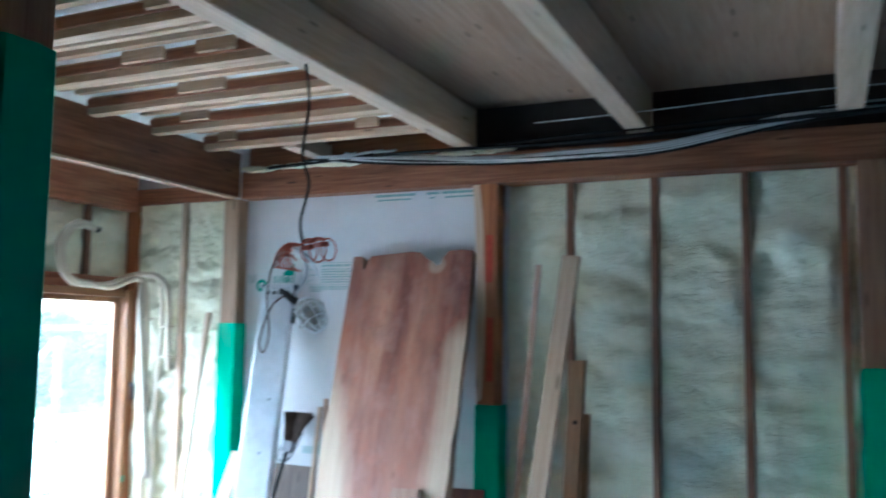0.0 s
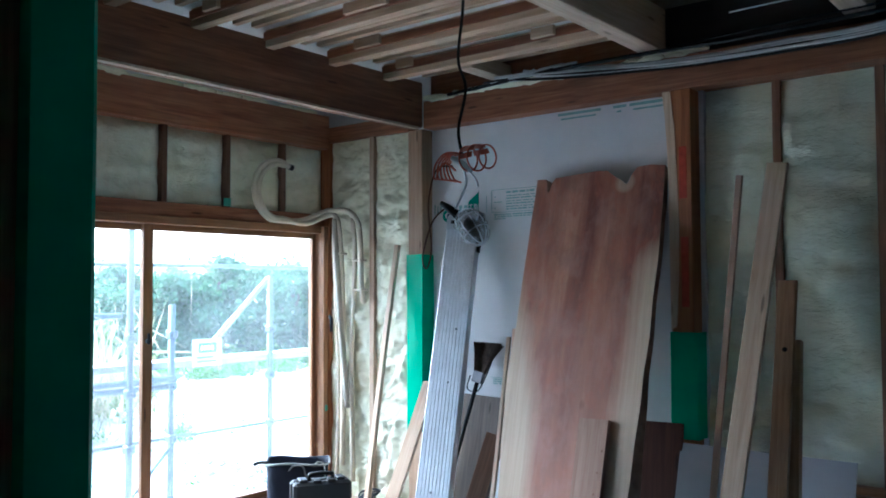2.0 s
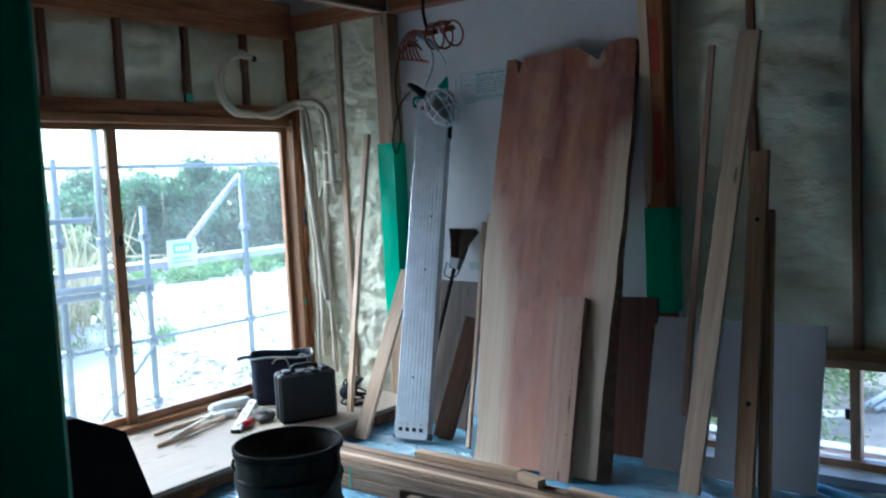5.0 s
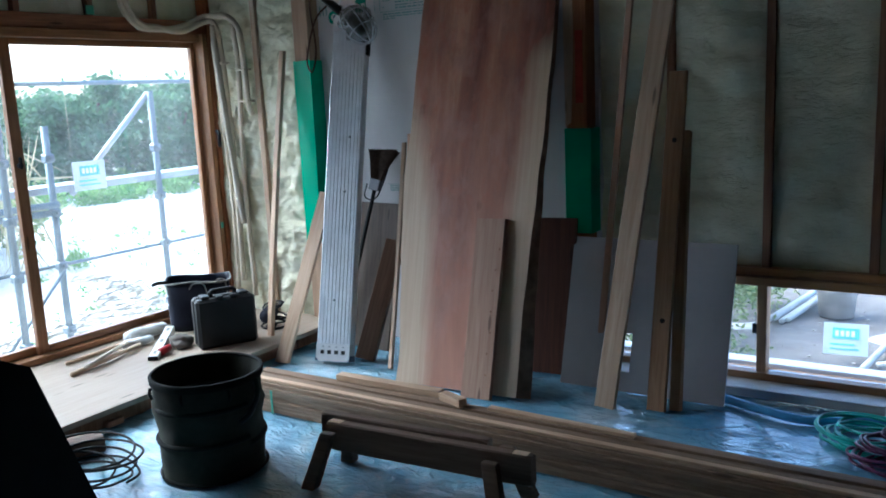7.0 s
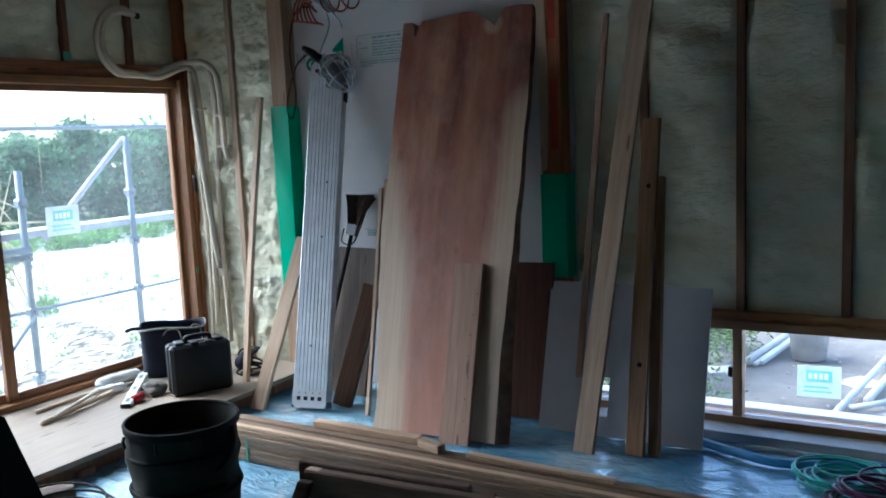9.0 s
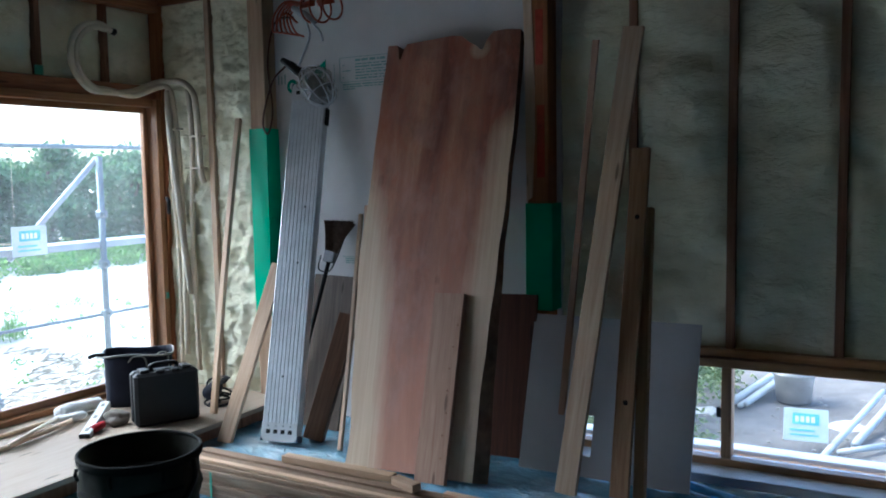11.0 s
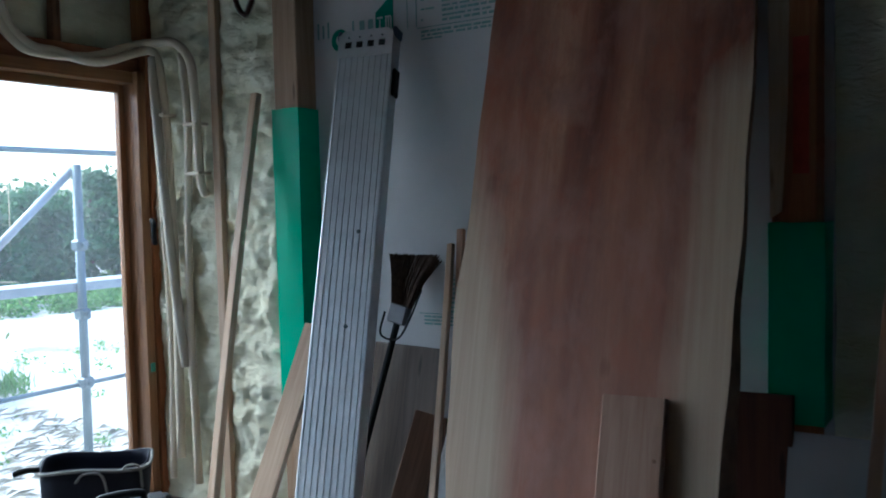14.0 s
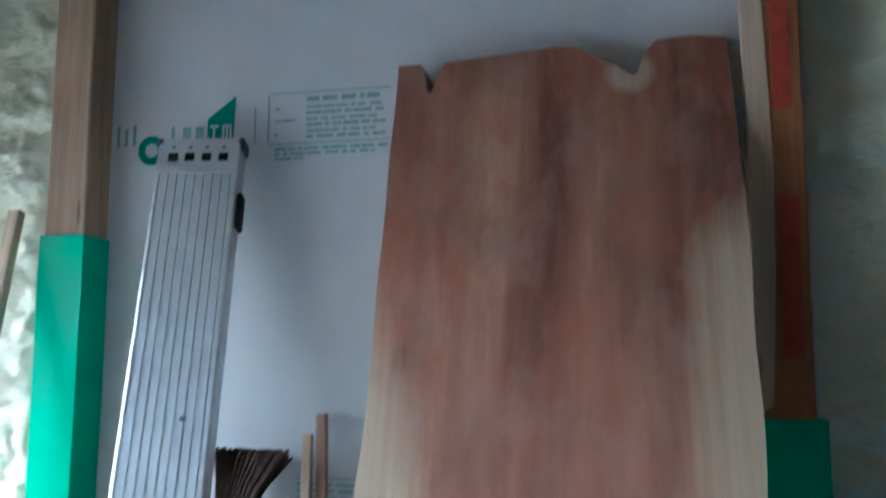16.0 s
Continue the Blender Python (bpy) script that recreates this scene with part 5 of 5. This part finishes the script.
part("pipe", tube(bmesh.new(), smooth_line([(-0.93, -0.15, 2.0), (-0.93, -0.13, 1.7), (-0.97, -0.12, 1.0), (-0.96, -0.115, 0.2)], 6), 0.017, 8), M_CREAM, ac, smooth=True)
part("pipe", tube(bmesh.new(), smooth_line([(-1.15, -0.12, 1.9), (-1.12, -0.12, 1.4), (-1.10, -0.115, 0.8), (-1.12, -0.115, 0.2)], 6), 0.015, 8), M_CREAM, ac, smooth=True)
for x, z in ((-0.87, 1.7), (-0.86, 1.5), (-1.06, 1.75)):
    part("clip", boxm(x - 0.05, x + 0.03, -0.17, -0.1, z, z + 0.014, 0.003), M_CREAM, ac)
part("end_cap", tube(bmesh.new(), [loop[0], Vector(loop[0]) + Vector((0.0, 0.03, -0.004))], 0.02, 9), M_BLACK, ac)
tagged(link("cable_stub", tube(bmesh.new(), smooth_line([(-1.15, -0.155, 1.32), (-1.12, -0.17, 1.30), (-1.12, -0.17, 1.25), (-1.14, -0.15, 1.22)]), 0.012, 8), M_CORD, smooth=True), "black cable stub at the window jamb", "cable")
stp = tagged(link("tape_tag", boxm(-1.2, -1.195, -0.15, -0.13, 0.66, 0.7, 0), M_TAPE), "small green tape tag on the window jamb", "tape")

# ---- hanging lamp ----
LY = -1.77
lamp = empty("hanging_work_lamp", label="clamp work lamp in plastic film hanging from its black cord", category="work lamp")
part("cord", tube(bmesh.new(), smooth_line([(1.25, LY, 2.80), (1.275, LY, 2.62), (1.25, LY, 2.40), (1.285, LY, 2.28), (1.25, LY, 2.13), (1.265, LY, 2.03)]), 0.006, 7), M_CORD, lamp, smooth=True)
part("cord", tube(bmesh.new(), smooth_line([(1.19, LY, 1.835), (1.12, LY, 1.78), (1.07, LY, 1.65), (1.09, LY, 1.60), (1.115, LY, 1.68), (1.10, LY, 1.85), (1.14, LY, 1.98), (1.22, LY, 1.99)]), 0.0034, 6), M_BROWNCORD, lamp, smooth=True)
for k in range(6):
    y, sw = LY - 0.035 + 0.014 * k, 0.012 * k
    part("guard_wire", tube(bmesh.new(), smooth_line([(1.255, LY, 2.035), (1.215 - 0.3 * sw, y, 2.035 - 0.2 * sw), (1.165 + 0.2 * sw, y, 1.995), (1.158 + 0.7 * sw, y, 1.945), (1.18 + 0.9 * sw, y, 1.94 - 0.2 * sw)]), 0.0038, 5, False), M_ORANGE, lamp, "orange guard wire", True)
part("guard_ring", tube(bmesh.new(), smooth_line([(1.175, LY - 0.04, 1.945), (1.2, LY - 0.055, 1.975), (1.225, LY - 0.045, 1.995), (1.235, LY, 1.97)]), 0.004, 5, False), M_ORANGE, lamp, smooth=True)
for k in range(5):
    a0 = 0.35 + 0.62 * k
    bm = bmesh.new()
    arc = [(LY + 0.047 * math.cos(a0 + 0.09 * q), 2.01 + 0.047 * math.sin(a0 + 0.09 * q)) for q in range(6)]
    lo = [bm.verts.new((1.293, y, z)) for y, z in arc]
    hi = [bm.verts.new((1.362 - 0.004 * k, y, z + 0.004)) for y, z in arc]
    for q in range(5):
        bm.faces.new((lo[q], lo[q + 1], hi[q + 1], hi[q]))
    ob = part("guard_strip", bm, M_ORANGE, lamp, "orange plastic guard strip", True)
    so = ob.modifiers.new("thick", "SOLIDIFY")
    so.thickness = 0.003
for x, r in ((1.296, 0.047), (1.335, 0.049), (1.385, 0.044)):
    part("guard_ring", tube(bmesh.new(), [(x + 0.008 * math.cos(t), LY + r * math.cos(t), 2.01 + r * math.sin(t)) for t in [i * math.pi / 12 for i in range(25)]], 0.0036, 5, False), M_ORANGE, lamp, smooth=True)
part("clamp", tube(bmesh.new(), [(1.22, LY, 2.02), (1.27, LY, 1.99), (1.31, LY, 1.965)], [0.01, 0.015, 0.01], 10), M_ALU, lamp, smooth=True)
part("clamp_arm", tube(bmesh.new(), smooth_line([(1.27, LY, 1.98), (1.285, LY, 1.92), (1.25, LY, 1.85), (1.23, LY, 1.82)]), 0.0045, 7), M_ALU, lamp, smooth=True)
part("clamp_arm", tube(bmesh.new(), smooth_line([(1.29, LY, 1.97), (1.33, LY, 1.93), (1.34, LY, 1.9)]), 0.004, 7), M_ALU, lamp, smooth=True)
part("socket", tube(bmesh.new(), [(1.165, LY, 1.85), (1.20, LY, 1.83), (1.245, LY, 1.80)], [0.01, 0.015, 0.017], 12), M_BLACK, lamp, "black lamp socket", True)
tilt = Matrix.Translation((1.312, LY, 1.752)) @ Matrix.Rotation(math.radians(-38), 4, "Y")
bm = bmesh.new()
bmesh.ops.create_icosphere(bm, subdivisions=4, radius=0.052)
for v in bm.verts:
    n1 = abs(noise.noise(v.co * 22))
    v.co *= 0.95 + 0.55 * n1 + 0.25 * noise.noise(v.co * 50)
    v.co.z *= 1.3
bmesh.ops.transform(bm, matrix=tilt, verts=bm.verts)
part("film_cover", bm, M_FILM, lamp, "crumpled clear plastic film")
bm = bmesh.new()
bmesh.ops.create_uvsphere(bm, u_segments=16, v_segments=10, radius=0.03)
bmesh.ops.transform(bm, matrix=tilt @ Matrix.Diagonal((1, 1, 1.4, 1)), verts=bm.verts)
part("bulb", bm, M_GREY, lamp, "grey bulb inside the film", True)
for k in range(4):
    a = k * math.pi / 4
    pts = [tilt @ Vector((0.056 * math.cos(t) * math.cos(a), 0.056 * math.cos(t) * math.sin(a), 0.08 * math.sin(t))) for t in [i * math.pi / 8 for i in range(17)]]
    part("cage_wire", tube(bmesh.new(), pts, 0.0024, 5, False), M_ALU, lamp, smooth=True)
for h, r in ((-0.03, 0.052), (0.035, 0.05)):
    pts = [tilt @ Vector((r * math.cos(t), r * math.sin(t), h)) for t in [i * math.pi / 8 for i in range(17)]]
    part("cage_wire", tube(bmesh.new(), pts, 0.0024, 5, False), M_ALU, lamp, smooth=True)

# ---- outdoors ----
bm = bmesh.new()
rings = []
for r in (0.01, 3, 6, 9, 12, 15, 18, 22, 28, 40, 80, 250, 900):
    rings.append([bm.verts.new((1.5 + r * math.cos(k * math.pi / 32), -3 + r * math.sin(k * math.pi / 32), -0.42 + (0.12 * noise.noise(Vector((r * 0.3, k * 0.4, 1))) if 9 < r < 100 else 0))) for k in range(64)])
for u, v in zip(rings, rings[1:]):
    for k in range(64):
        bm.faces.new((u[k], u[(k + 1) % 64], v[(k + 1) % 64], v[k]))
tagged(link("ground", bm, M_GROUND), "pale gravel yard with patches of grass around the house", "ground", kind="structure")
bm = bmesh.new()
for j in range(21):
    for i in range(31):
        bm.verts.new((0.6 + 3.9 * i / 30, 0.16 + 5.2 * j / 20, -0.4 + 0.05 * noise.noise(Vector((i * 0.4, j * 0.5, 2)))))
bm.verts.ensure_lookup_table()
for j in range(20):
    for i in range(30):
        k = j * 31 + i
        bm.faces.new([bm.verts[q] for q in (k, k + 1, k + 32, k + 31)])
tagged(link("soil_bed", bm, M_SOIL, smooth=True), "dark bare soil outside the low window", "soil", kind="structure")


def pole(name, pts, r, parent, mat=M_STEEL):
    return part(name, tube(bmesh.new(), pts, r, 12), mat, parent, smooth=True)


def coupler(parent, x, y, z):
    bm = bmesh.new()
    box(bm, x - 0.035, x + 0.035, y - 0.035, y + 0.035, z - 0.03, z + 0.03, 0.01)
    box(bm, x - 0.014, x + 0.055, y - 0.014, y + 0.014, z - 0.012, z + 0.012, 0.004)
    part("coupler", bm, M_STEEL, parent)


scaf = empty("scaffold", label="galvanised pipe scaffold standing outside the sliding window", category="scaffold")
SX = -2.3
for x, y, top in ((SX, -0.655, 1.40), (SX - 0.05, 0.31, 1.62), (SX - 0.05, -1.28, 1.75), (SX + 0.15, -1.08, 2.9), (SX, -2.6, 2.9), (SX, 1.6, 2.9)):
    pole("standard", [(x, y, -0.41), (x, y, top)], 0.0243, scaf)
    for z in (-0.05, 0.42, 0.80, 1.18):
        coupler(scaf, x, y, z)
    part("foot_plate", boxm(x - 0.07, x + 0.07, y - 0.07, y + 0.07, -0.43, -0.40, 0.002), M_STEEL, scaf)
part("deck_board", boxm(SX - 0.30, SX - 0.06, -3.2, 2.4, 0.925, 0.975, 0.004), M_RAIL, scaf, "silver steel deck board")
pole("rail", [(SX, -3.2, 0.80), (SX, -0.66, 0.80)], 0.024, scaf)
pole("rail", [(SX + 0.06, -3.2, 0.86), (SX + 0.06, -0.66, 0.86)], 0.024, scaf)
pole("rail", [(SX - 0.07, -3.2, 0.41), (SX - 0.07, 2.4, 0.41)], 0.013, scaf)
pole("rail", [(SX - 0.05, -3.2, 1.69), (SX - 0.05, 2.4, 1.69)], 0.016, scaf)
pole("rail", [(SX, -3.2, 1.33), (SX, -1.06, 1.33)], 0.02, scaf)
pole("brace", [(SX - 0.08, 0.31, 1.60), (SX - 0.08, -0.45, 0.9)], 0.022, scaf, M_RAIL)
pole("brace", [(SX + 0.1, -1.3, -0.2), (SX + 0.1, -0.7, 0.4)], 0.012, scaf)
pole("brace", [(SX + 0.1, -1.9, 0.3), (SX + 0.1, -0.95, -0.3)], 0.012, scaf)


M_SHEET = plain("pale_cyan_sheet", (0.58, 0.67, 0.67), 0.5)


def notice(name, x0, x1, y, z0, z1, turn, label):
    """A printed sheet hung on a rail: white with a coloured field and rows of bars."""
    o = empty(name, turn, label=label, category="sign")
    w, h = x1 - x0, z1 - z0
    part("sheet", boxm(-w / 2, w / 2, -0.003, 0.003, 0, h, 0.001), M_SHEET, o)
    part("colour_field", boxm(-w * 0.3, w * 0.3, -0.006, -0.0035, h * 0.5, h * 0.85, 0), M_CYAN, o)
    for k in range(4):
        part("text_bar", boxm(-w * 0.24 + k * w * 0.12, -w * 0.24 + k * w * 0.12 + w * 0.08, -0.008, -0.0062, h * 0.58, h * 0.76, 0), M_PVC, o)
    part("text_bar", boxm(-w * 0.35, w * 0.2, -0.006, -0.0035, h * 0.3, h * 0.36, 0), M_CYAN, o)
    part("text_bar", boxm(-w * 0.35, w * 0.3, -0.006, -0.0035, h * 0.16, h * 0.21, 0), M_CYAN, o)
    return o


notice("notice_sheet", 0, 0.27, 0, 0, 0.21, pose(SX - 0.045, -0.31, 0.92, 0, 0, 90), "white notice sheet with cyan print hung on the scaffold")
notice("notice_sheet", 0, 0.27, 0, 0, 0.21, pose(2.5, 1.75, -0.33, -18, 0, 6), "white notice sheet with cyan print standing on the soil")
pole2 = empty("fence_pipe", label="white pipe frame standing on the soil outside", category="pipe frame")
for pts, r in ((((2.62, 1.55, -0.36), (2.9, 3.2, -0.3)), 0.022), (((2.78, 1.9, -0.36), (3.05, 3.4, -0.3)), 0.026), (((2.7, 1.7, -0.36), (2.95, 1.9, -0.34)), 0.02)):
    pole("pipe", pts, r, pole2, M_PIPE)
pb = empty("pipe_bundle", label="bundle of white pipes lying on the soil outside", category="pipes")
for k in range(4):
    pole("pipe", [(1.85 + k * 0.05, 2.55, -0.36 + 0.02 * (k % 2)), (2.05 + k * 0.05, 3.7, -0.34 + 0.03 * (k % 2))], 0.022, pb, M_PIPE)
bk = empty("bucket", pose(2.28, 3.0, -0.39), label="dirty white plastic bucket standing on the soil", category="bucket")
part("body", lathe(bmesh.new(), [(0.0, 0.0), (0.13, 0.0), (0.15, 0.2), (0.165, 0.21), (0.165, 0.25), (0.155, 0.25), (0.15, 0.21), (0.12, 0.01)], 28), plain("dirty_white_plastic", (0.55, 0.53, 0.5), 0.6, vary=0.4), bk, smooth=True)
random.seed(31)
bm = bmesh.new()
for k in range(420):
    res = bmesh.ops.create_icosphere(bm, subdivisions=1, radius=random.uniform(0.005, 0.016))
    for v in res["verts"]:
        v.co.z *= 0.5
    bmesh.ops.translate(bm, vec=(random.uniform(1.0, 4.2), random.uniform(0.5, 5), -0.38), verts=res["verts"])
tagged(link("pebbles", bm, plain("dry_leaf_bits", (0.42, 0.38, 0.31), 0.9)), "pale pebbles and leaf bits scattered on the soil", "pebbles", kind="stuff")


def leaf_cloud(name, mat, clumps, leaf, seed, parent=None, upright=False, slim=0.12):
    """Many small leaves in clumps, one mesh."""
    rnd = np.random.RandomState(seed)
    verts, faces = [], []
    for (cx, cy, cz, r, n) in clumps:
        d = rnd.normal(size=(n, 3))
        d /= np.linalg.norm(d, axis=1)[:, None]
        p = d * (r * np.abs(rnd.normal(0.62, 0.42, (n, 1)))) * np.array([1, 1, 0.85]) + np.array([cx, cy, cz])
        u = rnd.normal(size=(n, 3))
        if upright:
            u = u * 0.38 + np.array([0, 0, 1])
        u /= np.linalg.norm(u, axis=1)[:, None]
        w = np.cross(u, rnd.normal(size=(n, 3)))
        w /= np.linalg.norm(w, axis=1)[:, None]
        s = leaf * rnd.uniform(0.6, 1.4, (n, 1))
        q = np.stack([p - u * s, p + w * s * (slim if upright else 0.5), p + u * s, p - w * s * (slim if upright else 0.5)], 1)
        base = len(verts)
        verts.extend(map(tuple, q.reshape(-1, 3)))
        faces.extend((base + 4 * k, base + 4 * k + 1, base + 4 * k + 2, base + 4 * k + 3) for k in range(n))
    me = bpy.data.meshes.new(name)
    me.from_pydata(verts, [], faces)
    me.materials.append(mat)
    ob = new(name, me)
    if parent is not None:
        ob.parent = parent
    return ob


def tree(x, y, h, spread, seed, mat):
    rnd = random.Random(seed)
    t = empty("hedge_tree", label="dense dark green broadleaf tree at the edge of the yard", category="tree")
    t["group"] = "trees along the yard"
    z0 = -0.45
    bm = bmesh.new()
    tube(bm, [(x, y, z0), (x + 0.1, y, z0 + h * 0.3), (x, y + 0.1, z0 + h * 0.7)], [0.12, 0.09, 0.04], 7)
    for k in range(5):
        a = rnd.uniform(0, 6.28)
        tube(bm, [(x, y, z0 + h * 0.25), (x + spread * 0.5 * math.cos(a), y + spread * 0.5 * math.sin(a), z0 + h * 0.6)], [0.05, 0.02], 5)
    part("trunk", bm, M_TRUNK, t)
    cl = []
    for k in range(44):
        a, rr = rnd.uniform(0, 6.28), spread * math.sqrt(rnd.random())
        top = 0.8 + 0.22 * noise.noise(Vector((x + rr * math.cos(a), y + rr * math.sin(a), 0.3)) * 0.9)
        zz = z0 + h * rnd.uniform(0.1, top) * (1 - 0.2 * (rr / spread) ** 2)
        r = rnd.uniform(0.2, 0.6) * h / 3.5
        cl.append((x + rr * math.cos(a), y + rr * math.sin(a), zz, r, int(250 + 600 * r)))
    leaf_cloud("crown", mat, cl, 0.085, seed, t)
    return t


random.seed(44)
for k in range(17):
    s = k / 16
    x, y = -19 + 6.5 * s + random.uniform(-1, 1), -3 + 23 * s + random.uniform(-0.6, 0.6)
    tree(x, y, 2.45 + 0.9 * s + random.uniform(-0.08, 0.08), random.uniform(1.5, 2.0), 100 + k, M_LEAF)
for k in range(7):
    tree(-9 - random.uniform(0, 2.5), -1.4 + 0.75 * k * 0.9 - 0.8, random.uniform(1.9, 2.6), 0.9, 140 + k, M_LEAF2)
cl = [(random.uniform(-8.2, -6.0), random.uniform(-1.6, 1.7), random.uniform(0.0, 0.95), 0.5, 26) for k in range(46)]
tagged(leaf_cloud("tall_grass", M_DRY, cl, 0.46, 7, upright=True, slim=0.03), "tall dry grass and reeds at the edge of the yard", "grass", kind="stuff")
cl = [(random.uniform(-8.6, -6.4), random.uniform(-2.0, 1.9), random.uniform(-0.3, 0.9), 0.42, 260) for k in range(60)]
tagged(leaf_cloud("undergrowth", M_LEAF2, cl, 0.05, 17), "leafy green undergrowth among the dry reeds", "undergrowth", kind="stuff")
cl = [(-6.2 + random.uniform(-0.14, 0.14), 2.1 + random.uniform(-0.18, 0.18), -0.32, 0.12, 60) for k in range(6)]
tagged(leaf_cloud("grass_tuft", M_CROP, cl, 0.08, 18, upright=True, slim=0.08), "tuft of green grass growing in the gravel", "grass tuft", kind="stuff")
# straw and twigs lying about before the scaffold
rs = np.random.RandomState(19)
verts, faces = [], []
for k in range(2600):
    px, py = rs.uniform(-5.6, -2.0), rs.uniform(-3.0, 1.8)
    if noise.noise(Vector((px * 0.9, py * 0.9, 3))) < 0.02:
        continue
    a, n, w, dz = rs.uniform(0, math.pi), rs.uniform(0.03, 0.12), rs.uniform(0.002, 0.006), rs.uniform(0.002, 0.03)
    dx, dy = math.cos(a) * n, math.sin(a) * n
    ox, oy = -math.sin(a) * w, math.cos(a) * w
    i = len(verts)
    verts += [(px - dx - ox, py - dy - oy, -0.415), (px + dx - ox, py + dy - oy, -0.415 + dz), (px + dx + ox, py + dy + oy, -0.415 + dz), (px - dx + ox, py - dy + oy, -0.415),
              (px, py, -0.405 + dz)]
    faces += [(i, i + 1, i + 4), (i + 1, i + 2, i + 4), (i + 2, i + 3, i + 4), (i + 3, i, i + 4)]
me = bpy.data.meshes.new("straw_litter")
me.from_pydata(verts, [], faces)
me.materials.append(M_TWIG)
tagged(new("straw_litter", me), "brown straw and twigs littering the pale yard", "litter", kind="stuff")
cl = [(random.uniform(-17, -12), random.uniform(0, 15), -0.32, 0.3, 130) for k in range(330)]
tagged(leaf_cloud("crop_plants", M_CROP, cl, 0.05, 8), "low green crop plants in front of the trees", "plants", kind="stuff")
cl = [(random.uniform(-9, -3.2), random.uniform(-2, 5), -0.40, 0.12, 40) for k in range(80)]
tagged(leaf_cloud("weeds", M_CROP, cl, 0.02, 9), "small weeds scattered over the gravel", "weeds", kind="stuff")
cl = [(random.uniform(0.9, 1.7), random.uniform(1.2, 3.4), random.uniform(-0.3, 0.5), 0.3, 700) for k in range(16)]
tagged(leaf_cloud("bush", M_LEAF2, cl, 0.022, 10), "leafy green bush outside the low window", "bush")
